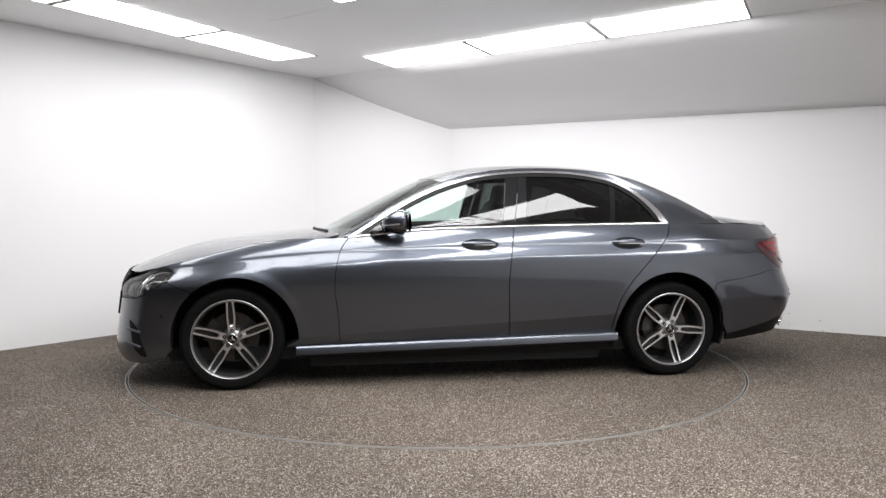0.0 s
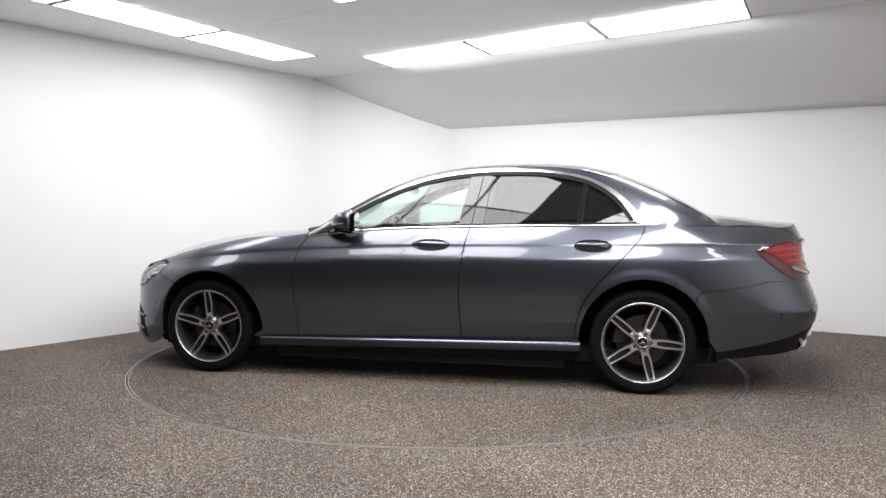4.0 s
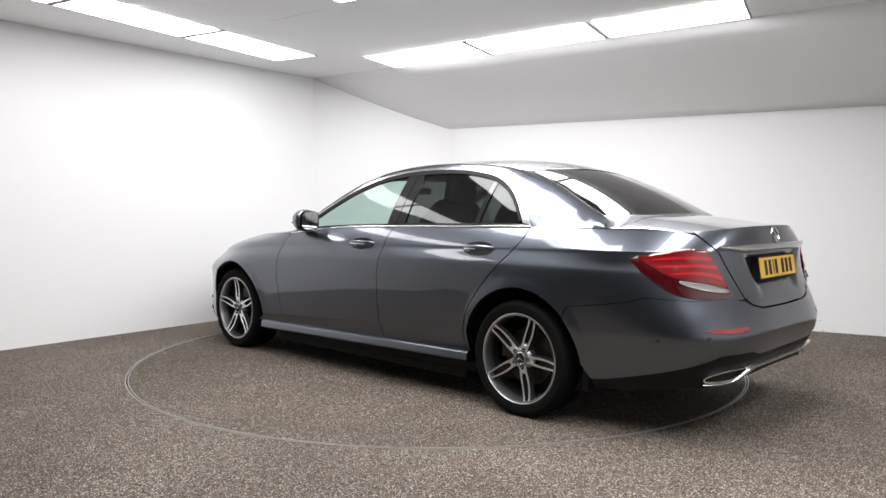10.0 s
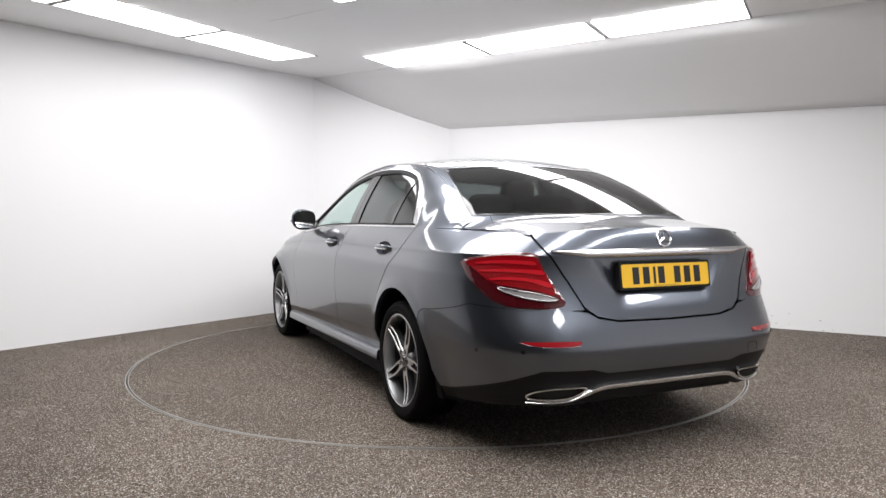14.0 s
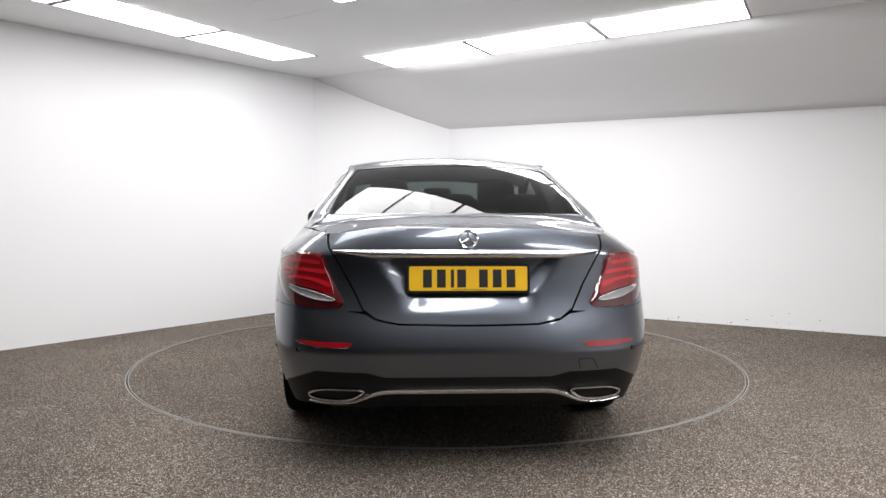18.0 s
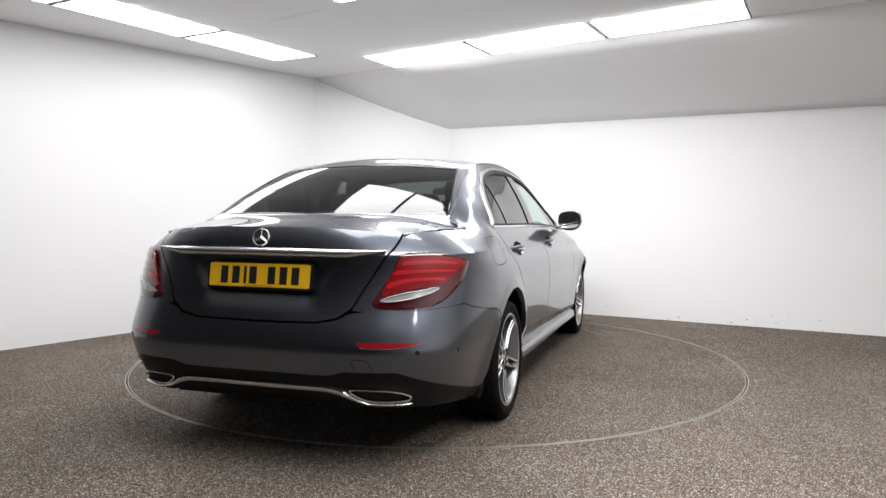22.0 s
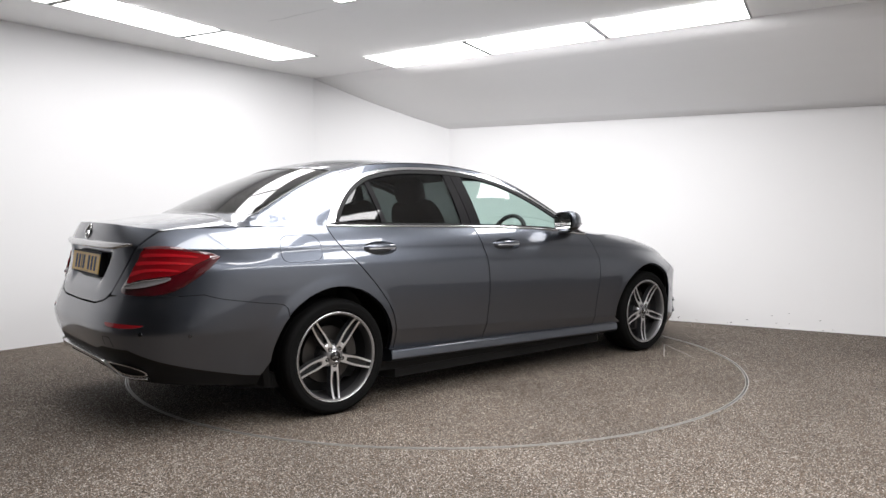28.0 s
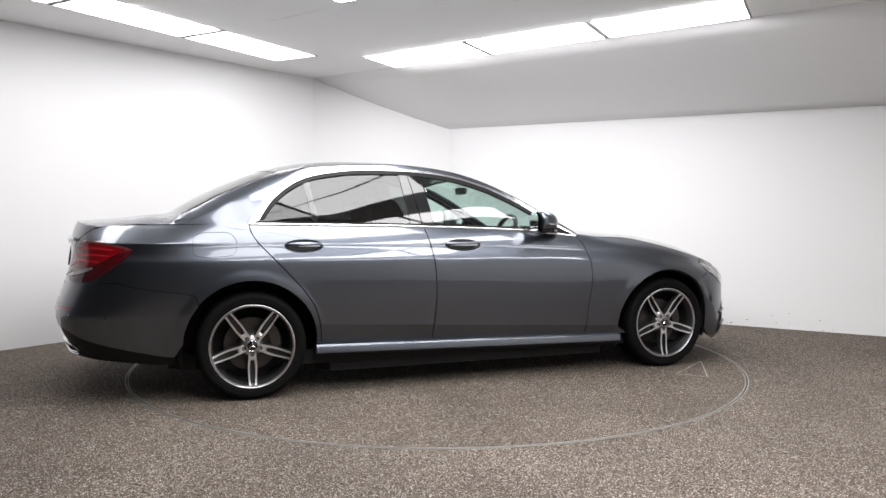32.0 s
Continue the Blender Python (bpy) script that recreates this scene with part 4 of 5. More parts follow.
for cx, cz in (ARCH_F_C, ARCH_R_C):
    for side in (1, -1):
        bm = bmesh.new()
        rows = [[bm.verts.new((cx + r * math.cos(radians(a)), side * min(y, float(ring_y(cx + r * math.cos(radians(a)), max(cz + r * math.sin(radians(a)), 0.2))) - 0.012), cz + r * math.sin(radians(a)))) for a in range(-18, 199, 9)] for r, y in ((ARCH_R + 0.004, 0.93), (ARCH_R + 0.03, 0.86), (ARCH_R + 0.03, 0.56), (0.05, 0.56))]
        for r, s in zip(rows, rows[1:]):
            for k in range(len(r) - 1):
                bm.faces.new((r[k], r[k + 1], s[k + 1], s[k]))
        bmesh.ops.recalc_face_normals(bm, faces=bm.faces)
        part("wheel_housing", smooth(bm), PLASTIC, car)

# ---- cabin: panes, pillars, roof, front and rear screens ----
DLO_TOP = rounded([(0.735, 0.968), (0.60, 1.046), (0.49, 1.112), (0.31, 1.213), (0.12, 1.298), (-0.08, 1.359), (-0.27, 1.392), (-0.46, 1.408), (-0.66, 1.411), (-0.85, 1.404), (-1.05, 1.374), (-1.16, 1.341),
                   (-1.27, 1.283), (-1.36, 1.212), (-1.43, 1.130), (-1.474, 1.058)])
TRIM_W = spline([(-1.48, 0.046), (-1.40, 0.038), (-1.2, 0.022), (-0.9, 0.015), (0.0, 0.013), (0.74, 0.012)])


def drop(line, k=1.0, extra=0.0):
    """A line moved inwards across the trim."""
    a = np.array(line)
    t = np.gradient(a, axis=0)
    t /= np.linalg.norm(t, axis=1)[:, None]
    n = np.stack([-t[:, 1], t[:, 0]], 1)
    w = np.array([float(TRIM_W(x)) * k + extra for x in a[:, 0]])
    return [tuple(p) for p in a + n * w[:, None] * (1 if n[len(n) // 2, 1] < 0 else -1)]


DLO_IN = [p for p in drop(DLO_TOP) if p[1] > float(BELT(p[0])) + 0.006 and p[0] > -1.43]
GLASS_TOP = drop(DLO_TOP, 1.0, 0.004)
SEAL_TOP = drop(DLO_TOP, 1.0, 0.012)


def rail_line(x0, x1, n=40):
    return [(x, float(RAIL_Z(x))) for x in np.linspace(x0, x1, n + 1)]


PILLAR = [(0.86, float(BELT(0.86)) - 0.02)] + rail_line(0.80, -1.90, 70) + belt_line(-1.90, -1.474, 12) + DLO_TOP[::-1] + [(0.75, float(BELT(0.75)))]
SCREEN_TOP, BACK_TOP, BACK_LOW = 0.10, -1.28, -1.862


def across(x, k):
    return float(RAIL_Y(x)) * k


def bow(x0, dx, k0, k1, n=16):
    return [(x0 + dx * (1 - (2 * i / n - 1) ** 2), across(x0, k0 + (k1 - k0) * i / n)) for i in range(n + 1)]


ROOF = bow(SCREEN_TOP, 0.06, -0.998, 0.998) + [(x, across(x, 0.998)) for x in np.linspace(SCREEN_TOP, BACK_TOP, 26)[1:-1]] + bow(BACK_TOP, -0.06, 0.998, -0.998) + [(x, -across(x, 0.998)) for x in np.linspace(BACK_TOP, SCREEN_TOP, 26)[1:-1]]
SCREEN = bow(SCREEN_TOP + 0.005, 0.06, 0.96, -0.96) + [(x, -across(x, 0.96)) for x in np.linspace(SCREEN_TOP, 0.84, 18)[1:]] + [(1.04, -0.4), (1.06, 0), (1.04, 0.4)] + [(x, across(x, 0.96)) for x in np.linspace(0.84, SCREEN_TOP, 18)[:-1]]
BACK_TAPER = spline([(-1.95, 0.980), (-1.86, 0.978), (-1.6, 0.958), (-1.4, 0.930), (-1.28, 0.905)])
back_k = lambda x: float(BACK_TAPER(x))
K_TOP, K_LOW = back_k(BACK_TOP), back_k(BACK_LOW)
BACK = bow(BACK_TOP - 0.004, -0.06, K_TOP, -K_TOP) + [(x, -across(x, back_k(x))) for x in np.linspace(BACK_TOP, BACK_LOW, 20)[1:-1]] + bow(BACK_LOW, -0.085, -K_LOW, K_LOW) + [(x, across(x, back_k(x))) for x in np.linspace(BACK_LOW, BACK_TOP, 20)[1:-1]]
BACK_EDGE = [(x, across(x, back_k(x) + 0.003)) for x in np.linspace(BACK_TOP - 0.005, -1.90, 24)] + [(x, across(x, 0.998)) for x in np.linspace(-1.90, BACK_TOP - 0.005, 24)]


def band(x0, x1, k0, k1, n=24):
    return [(x, across(x, k0)) for x in np.linspace(x0, x1, n)] + [(x, across(x, k1)) for x in np.linspace(x1, x0, n)]


part("roof", sheet(ROOF, roof_top, step=0.04), PAINT, car)
part("windscreen", sheet(SCREEN, roof_top, step=0.04, thick=0, lift=-0.003), CLEAR, car, "pale green windscreen glass").visible_shadow = False
part("rear_window", sheet(BACK, roof_top, step=0.04, thick=0, lift=-0.002), BACKGLASS, car, "dark tinted rear window glass")
for side in (1, -1):
    flip = lambda p: [(x, side * y) for x, y in p]
    frame_more = [dict(poly=flip(band(SCREEN_TOP + 0.01, 0.84, 0.965, 0.998)), fn=roof_top, step=0.03), dict(poly=flip(BACK_EDGE), fn=roof_top, step=0.012)]
    pillar = part("side_frame", sheet(PILLAR, canopy, more=frame_more, step=0.012, side=side, thick=0.02), PAINT, car, "painted pillars and roof rail")
    part("window_trim", sheet(DLO_TOP + DLO_IN[::-1], canopy, step=0.01, edge=0.012, side=side, lift=0.005, thick=0.014), SATIN, pillar, "satin aluminium window surround")
    part("belt_trim", strip(belt_line(0.74, -1.476, 60), canopy, 0.015, 0.008, side), CHROME, pillar, "chrome belt moulding")
    part("roof_moulding", strip(rail_line(0.78, -1.27, 60), canopy, 0.008, 0.003, side, shift=0.004), GLOSS, pillar, "black roof joint strip")

    def pane(x0t, x0b, x1t, x1b):
        """A pane between two slanting edges, under the trim and over the belt."""
        top = [p for p in GLASS_TOP if x1t < p[0] < x0t and p[1] > float(BELT(p[0])) + 0.008]
        if x0t > 0.5:
            return top + [(x1b, float(BELT(x1b)) + 0.008)] + belt_up(x1b, top[0][0])
        if x1t < -1.4:
            return [(x0t, float(np.interp(x0t, [p[0] for p in GLASS_TOP][::-1], [p[1] for p in GLASS_TOP][::-1])))] + top + belt_up(top[-1][0], x0b)
        f = lambda x: float(np.interp(x, [p[0] for p in GLASS_TOP][::-1], [p[1] for p in GLASS_TOP][::-1]))
        return [(x0t, f(x0t))] + top + [(x1t, f(x1t)), (x1b, float(BELT(x1b)) + 0.008)] + belt_up(x1b, x0b)

    def belt_up(x0, x1, n=14):
        return [(x, float(BELT(x)) + 0.008) for x in np.linspace(x0, x1, n)]

    f = lambda x: float(np.interp(x, [p[0] for p in GLASS_TOP][::-1], [p[1] for p in GLASS_TOP][::-1]))
    front = pane(0.66, 0.66, -0.352, -0.292)
    front[len([p for p in GLASS_TOP if -0.352 < p[0] < 0.66 and p[1] > float(BELT(p[0])) + 0.008])] = (-0.352, f(-0.352))
    front.insert(len([p for p in GLASS_TOP if -0.352 < p[0] < 0.66 and p[1] > float(BELT(p[0])) + 0.008]) + 1, (-0.292, float(BELT(-0.292)) + 0.008))
    part("front_side_window", sheet(front, canopy, step=0.05, side=side, thick=0, lift=-0.007), CLEAR, car, "pale green clear side glass").visible_shadow = False
    part("rear_side_window", sheet(pane(-0.495, -0.452, -1.098, -1.053), canopy, step=0.05, side=side, thick=0, lift=-0.007), TINT, car, "dark privacy side glass")
    part("quarter_window", sheet(pane(-1.128, -1.083, -1.46, -1.46), canopy, step=0.05, side=side, thick=0, lift=-0.007), TINT, car, "dark privacy quarter glass")
    post = [(-0.350, f(-0.350)), (-0.436, f(-0.436)), (-0.372, float(BELT(-0.372)) + 0.006), (-0.290, float(BELT(-0.29)) + 0.006)]
    post2 = [(-0.441, f(-0.441)), (-0.497, f(-0.497)), (-0.454, float(BELT(-0.454)) + 0.006), (-0.377, float(BELT(-0.377)) + 0.006)]
    post3 = [(-1.096, f(-1.096)), (-1.131, f(-1.131)), (-1.085, float(BELT(-1.085)) + 0.006), (-1.051, float(BELT(-1.051)) + 0.006)]
    for q in (post, post2):
        part("door_post", sheet(q, canopy, step=0.05, side=side, thick=0.02, lift=-0.001), GLOSS, pillar, "gloss black door post")
    part("window_divider", sheet(post3, canopy, step=0.05, side=side, thick=0.02, lift=-0.003), GLOSS, pillar, "black window divider")
    seal = [(x, z) for x, z in SEAL_TOP if z > float(BELT(x)) + 0.02]
    part("window_seal", strip(seal, canopy, 0.026, 0.002, side, sink=0.012), PLASTIC, pillar, "black rubber seal")
    part("belt_seal", strip([(x, float(BELT(x)) + 0.012) for x in np.linspace(0.66, -1.42, 40)], canopy, 0.012, 0.002, side, sink=0.012), PLASTIC, pillar, "black rubber seal")
    sail = [(0.70, 0.978), (0.62, 1.022), (0.575, 1.046), (0.535, 1.05), (0.52, 0.995), (0.58, 0.987)]
    part("mirror_base_plate", sheet(sail, canopy, step=0.03, side=side, thick=0.02, lift=0.002), GLOSS, pillar, "gloss black triangle")
for y0 in (1, -1):
    edge = [(x, y0 * across(x, back_k(x) + 0.003)) for x in np.linspace(BACK_TOP, BACK_LOW, 24)]
    part("rear_window_seal", strip(edge, roof_top, 0.010, 0.002), GLOSS, car, "black rear window seal")
part("rear_window_seal", strip(bow(BACK_TOP, -0.06, 0.90, -0.90), roof_top, 0.012, 0.002), GLOSS, car, "black rear window seal")
part("rear_window_seal", strip(bow(BACK_LOW + 0.006, -0.08, 0.96, -0.96), roof_top, 0.012, 0.002), GLOSS, car, "black rear window seal")

# ---- tail: lamps, bar, plate, badge, reflectors, diffuser, exhaust tips ----
def tail_at(y, z, out=0.0):
    """A point of the tail at (y, z), set out from the skin, and the normal there."""
    p, n = place(skin, np.array([[q_of(z, y=abs(y)), z]]))
    p, n = p[0], n[0]
    s = -1 if y < 0 else 1
    if abs(y) < 1e-6:
        n = np.array([n[0], 0, n[2]]) / np.hypot(n[0], n[2])
    m = np.array([1, s, 1])
    return (p + n * out) * m, n * m


def tail_strip(points, prof, closed=False, out=0.0):
    got = [tail_at(y, z, out) for y, z in points]
    return sweep([g[0] for g in got], [g[1] for g in got], prof, closed)


def tq(points):
    return [(q_of(z, y=y), z) for y, z in points]


for side in (1, -1):
    lamp = part("tail_lamp", sheet(LAMP, skin, step=0.02, side=side, lift=0.003, thick=0.02, crown=0.011), DEEPRED, car, "dark red tail lamp cluster")
    # red field, three brighter bows in it, and a clear strip below
    field = tq([(0.642, 0.935), (0.70, 0.944), (0.77, 0.940), (0.83, 0.920), (0.850, 0.905), (0.835, 0.872), (0.80, 0.822), (0.74, 0.806), (0.66, 0.791), (0.587, 0.770), (0.595, 0.83), (0.62, 0.885)])
    part("lamp_field", sheet(rounded(field, 0.01, True), skin, step=0.02, side=side, lift=0.0150, thick=0.006), RED, lamp, "red lamp field")
    bows = [tq([(0.650, 0.918), (0.70, 0.922), (0.77, 0.919), (0.825, 0.906), (0.825, 0.899), (0.76, 0.906), (0.69, 0.905), (0.645, 0.903)]),
            tq([(0.625, 0.878), (0.69, 0.882), (0.76, 0.880), (0.825, 0.871), (0.825, 0.865), (0.76, 0.868), (0.68, 0.865), (0.618, 0.860)]),
            tq([(0.602, 0.825), (0.67, 0.842), (0.75, 0.846), (0.80, 0.838), (0.80, 0.831), (0.74, 0.834), (0.67, 0.826), (0.598, 0.802)])]
    for b in bows:
        part("lamp_bow", sheet(rounded(b, 0.01, True), skin, step=0.02, side=side, lift=0.0178, thick=0.005), BRIGHTRED, lamp, "bright red lamp bow")
    part("clear_strip", sheet(rounded(tq([(0.782, 0.802), (0.72, 0.790), (0.65, 0.776), (0.585, 0.756), (0.578, 0.748), (0.62, 0.745), (0.70, 0.758), (0.77, 0.785)]), 0.01, True), skin, step=0.02, side=side, lift=0.0150, thick=0.008), LENS, lamp, "clear ribbed lamp strip")
    rim = [(0.782, 0.802), (0.72, 0.790), (0.65, 0.776), (0.585, 0.756), (0.578, 0.748), (0.62, 0.745), (0.70, 0.758), (0.77, 0.785)]
    part("strip_rim", strip(rounded(tq(rim), 0.01, True), lambda q, z: place(skin, np.stack([np.atleast_1d(q), np.atleast_1d(z)], 1), 0.0165)[0], 0.005, 0.003, side, True), LENS, lamp, "pale rim")
    # reflector in the bumper
    part("reflector", sheet(rounded(tq([(0.745, 0.576), (0.62, 0.578), (0.505, 0.577), (0.515, 0.562), (0.55, 0.557), (0.65, 0.557), (0.73, 0.566)]), 0.01, True), skin, step=0.02, side=side, lift=0.003, thick=0.01), REFLECTOR, bumper, "red reflector")
    part("reflector_rim", strip(tq([(0.750, 0.572), (0.72, 0.562), (0.65, 0.553), (0.55, 0.553), (0.51, 0.558)]), skin, 0.004, 0.004, side), PAINT, bumper)
    # exhaust tip
    tip = [(0.695, 0.335), (0.665, 0.354), (0.61, 0.366), (0.54, 0.369), (0.47, 0.369), (0.452, 0.362), (0.468, 0.345), (0.50, 0.325), (0.54, 0.315), (0.61, 0.312), (0.68, 0.318)]
    tip = rounded(tip, 0.008, True)
    pts = [(y * side, z) for y, z in tip]
    ex = part("exhaust_tip", tail_strip(pts, [(-0.005, -0.03), (-0.005, 0.006), (0, 0.009), (0.005, 0.006), (0.005, -0.03)], True, 0.003), CHROME, bumper, "chrome exhaust finisher")
    part("exhaust_mouth", sheet(inset(tq(tip), 0.004), skin, step=0.03, side=side, lift=-0.004, thick=0), BLACK, ex, "black mouth")
    # parking sensors
    for y, z in ((0.742, 0.535),):
        p, n = tail_at(y * side, z, 0.001)
        bm = bmesh.new()
        bmesh.ops.create_cone(bm, cap_ends=True, segments=16, radius1=0.011, radius2=0.010, depth=0.005)
        bmesh.ops.transform(bm, matrix=Matrix.Translation(p) @ Vector(n).to_track_quat("Z", "Y").to_matrix().to_4x4(), verts=bm.verts)
        part("parking_sensor", bm, GLOSS, bumper)
    p, n = place(skin, np.array([[q_of(0.521, x=-2.278), 0.521]]), 0.0)
    p, n = p[0] * np.array([1, side, 1]), n[0] * np.array([1, side, 1])
    bm = bmesh.new()
    bmesh.ops.create_cone(bm, cap_ends=True, segments=16, radius1=0.010, radius2=0.009, depth=0.005)
    bmesh.ops.transform(bm, matrix=Matrix.Translation(p) @ Vector(n).to_track_quat("Z", "Y").to_matrix().to_4x4(), verts=bm.verts)
    part("parking_sensor", bm, GLOSS, bumper)

tow = rounded([(-0.476, 0.497), (-0.484, 0.504), (-0.535, 0.505), (-0.548, 0.495), (-0.566, 0.458)], 0.01)
part("tow_cover_joint", tail_strip(tow, [(-0.0015, -0.002), (-0.0015, 0.0008), (0.0015, 0.0008), (0.0015, -0.002)]), BLACK, bumper, "thin joint of the towing cover")
part("tow_cover_joint", tail_strip([(-0.476, 0.497), (-0.487, 0.458)], [(-0.0015, -0.002), (-0.0015, 0.0008), (0.0015, 0.0008), (0.0015, -0.002)]), BLACK, bumper)

# lower apron in black, with the bright strip that runs under both tips
APRON = [(q, z - 0.001) for q, z in BUMPER_LOW] + [(-1.868, 0.225), (-1.95, 0.225), (q_of(0.25, x=-2.2), 0.252), (q_of(0.27, y=0.7), 0.274), (q_of(0.28, y=0.5), 0.280), (q_of(0.30, y=0.42), 0.300), (TAIL_END, 0.312)]
part("rear_apron", sheet(APRON, skin, step=0.03, lift=-0.006, thick=0.02, both=True), PLASTIC, bumper, "black lower bumper apron")
half = [(0.69, 0.306), (0.62, 0.302), (0.54, 0.305), (0.49, 0.316), (0.445, 0.336), (0.41, 0.353), (0.37, 0.364), (0.32, 0.368), (0.2, 0.369), (0.1, 0.369)]
run = rounded(half + [(0, 0.369)] + [(-y, z) for y, z in half[::-1]], 0.02)
got = [tail_at(y, z, 0.008) for y, z in run]
wide = [0.024 if abs(y) < 0.40 else max(0.008, 0.024 - (abs(y) - 0.40) * 0.14) for y, z in run]
bm = bmesh.new()
rows = []
for i, ((p, n), w) in enumerate(zip(got, wide)):
    a, b = Vector(got[max(i - 1, 0)][0]), Vector(got[min(i + 1, len(got) - 1)][0])
    c = (b - a).normalized().cross(Vector(n)).normalized()
    rows.append([bm.verts.new(Vector(p) + c * s * w / 2 + Vector(n) * o) for s, o in ((-1, -0.02), (-1, 0.006), (-0.5, 0.010), (0.5, 0.010), (1, 0.006), (1, -0.02))])
for r, s in zip(rows, rows[1:]):
    for k in range(5):
        bm.faces.new((r[k], r[k + 1], s[k + 1], s[k]))
bmesh.ops.recalc_face_normals(bm, faces=bm.faces)
part("apron_strip", smooth(bm, 50), SATIN, bumper, "bright silver apron strip")

# bar over the plate
BAR = ((-1, -0.004), (-1, 0.008), (-0.8, 0.0145), (-0.4, 0.0185), (0.05, 0.0180), (0.45, 0.0145), (0.8, 0.0085), (1, 0.002), (1, -0.004))
ys = np.linspace(0.582, -0.582, 41)
got = [tail_at(y, 0.956 - 0.006 * (abs(y) / 0.58) ** 2, 0.0) for y in ys]
bm = bmesh.new()
rows = []
for (p, n), y in zip(got, ys):
    w = 0.019 * (1 - 0.75 * max(0, abs(y) - 0.42) / 0.17)
    up = Vector((0, 0, 1))
    rows.append([bm.verts.new(Vector(p) + up * (a * w + (0.019 - w) * 0.9) + Vector(n) * b) for a, b in BAR])
for r, s in zip(rows, rows[1:]):
    for k in range(len(BAR) - 1):
        bm.faces.new((r[k], r[k + 1], s[k + 1], s[k]))
bmesh.ops.recalc_face_normals(bm, faces=bm.faces)
part("boot_bar", smooth(bm, 50), SATIN, lid, "chrome bar above the number plate")

# number plate on its holder, with plain bars in place of the characters
P0 = Vector((-2.518, 0, 0.848))
TILT_P = 0.155


def on_plate(y, z, out):
    return Vector((P0.x - out * math.cos(TILT_P) + z * math.sin(TILT_P), y, P0.z + z * math.cos(TILT_P) + out * math.sin(TILT_P)))


def plate_box(y0, y1, z0, z1, o0, o1, r=0.0):
    bm = bmesh.new()
    if r:
        ring = []
        for cy, cz, a in ((y1 - r, z1 - r, 0), (y0 + r, z1 - r, 90), (y0 + r, z0 + r, 180), (y1 - r, z0 + r, 270)):
            ring += [(cy + r * math.cos(radians(a + k * 22.5)), cz + r * math.sin(radians(a + k * 22.5))) for k in range(5)]
    else:
        ring = [(y0, z0), (y1, z0), (y1, z1), (y0, z1)]
    lo = [bm.verts.new(on_plate(y, z, o0)) for y, z in ring]
    hi = [bm.verts.new(on_plate(y, z, o1)) for y, z in ring]
    bm.faces.new(lo)
    bm.faces.new(hi[::-1])
    for i in range(len(ring)):
        j = (i + 1) % len(ring)
        bm.faces.new((lo[i], lo[j], hi[j], hi[i]))
    bmesh.ops.recalc_face_normals(bm, faces=bm.faces)
    return bm


holder = part("plate_holder", plate_box(-0.268, 0.268, -0.063, 0.063, -0.03, 0.006, 0.012), PLASTIC, lid, "black number plate holder")
plate = part("number_plate", plate_box(-0.257, 0.257, -0.053, 0.053, 0.006, 0.009, 0.008), YELLOW, lid, "yellow rear number plate with plain black bars")
# characters as plain bars, seven of one size
for k, y in enumerate((0.178, 0.118, 0.070, 0.030, -0.065, -0.125, -0.185)):
    h = 0.019 if k != 2 else 0.007
    part("plate_bar", plate_box(y - h, y + h, -0.039, 0.039, 0.009, 0.0096), INK, plate)
part("plate_line", plate_box(-0.075, 0.075, -0.0485, -0.0465, 0.009, 0.0094), INK, plate)

# badge: a chrome ring with three plain bars
BADGE_Z = 1.018
bp, bn = tail_at(0.0, BADGE_Z, 0.003)
bm = bmesh.new()
rows = []
R, r = 0.039, 0.0042
for i in range(40):
    a = 2 * math.pi * i / 40
    rows.append([bm.verts.new(((R + r * math.cos(b)) * math.cos(a), (R + r * math.cos(b)) * math.sin(a), r * math.sin(b))) for b in (2 * math.pi * k / 8 for k in range(8))])
for i in range(40):
    for k in range(8):
        bm.faces.new((rows[i][k], rows[(i + 1) % 40][k], rows[(i + 1) % 40][(k + 1) % 8], rows[i][(k + 1) % 8]))
for k in range(3):
    a = math.pi / 2 + 2 * math.pi * k / 3
    c, s = math.cos(a), math.sin(a)
    v = [bm.verts.new((x * c - y * s, x * s + y * c, z)) for x, y, z in ((0, 0.0075, 0), (R, 0.0012, 0), (R, -0.0012, 0), (0, -0.0075, 0), (0, 0, 0.005), (R, 0, 0.002))]
    bm.faces.new((v[0], v[1], v[5], v[4]))
    bm.faces.new((v[4], v[5], v[2], v[3]))
bn = Vector(bn).normalized()
turn = Matrix(((0, bn.z, bn.x, bp[0]), (-1, 0, 0, 0), (0, -bn.x, bn.z, bp[2]), (0, 0, 0, 1)))
bmesh.ops.transform(bm, matrix=turn, verts=bm.verts)
bmesh.ops.recalc_face_normals(bm, faces=bm.faces)
part("badge", smooth(bm, 30), CHROME, lid, "round chrome badge")

# ---- wheels: five pairs of machined spokes ----
def lathe(profile, n=72, a0=0.0, a1=360.0):
    """Turns (radius, y) points about the y axis."""
    bm = bmesh.new()
    full = a1 - a0 >= 359.9
    k = n if full else n + 1
    rows = [[bm.verts.new((r * math.cos(radians(a0 + (a1 - a0) * i / n)), y, r * math.sin(radians(a0 + (a1 - a0) * i / n)))) for i in range(k)] for r, y in profile]
    for a in range(len(rows) - 1):
        for i in range(n):
            j = (i + 1) % k
            bm.faces.new((rows[a][i], rows[a][j], rows[a + 1][j], rows[a + 1][i]))
    bmesh.ops.recalc_face_normals(bm, faces=bm.faces)
    return smooth(bm, 35)


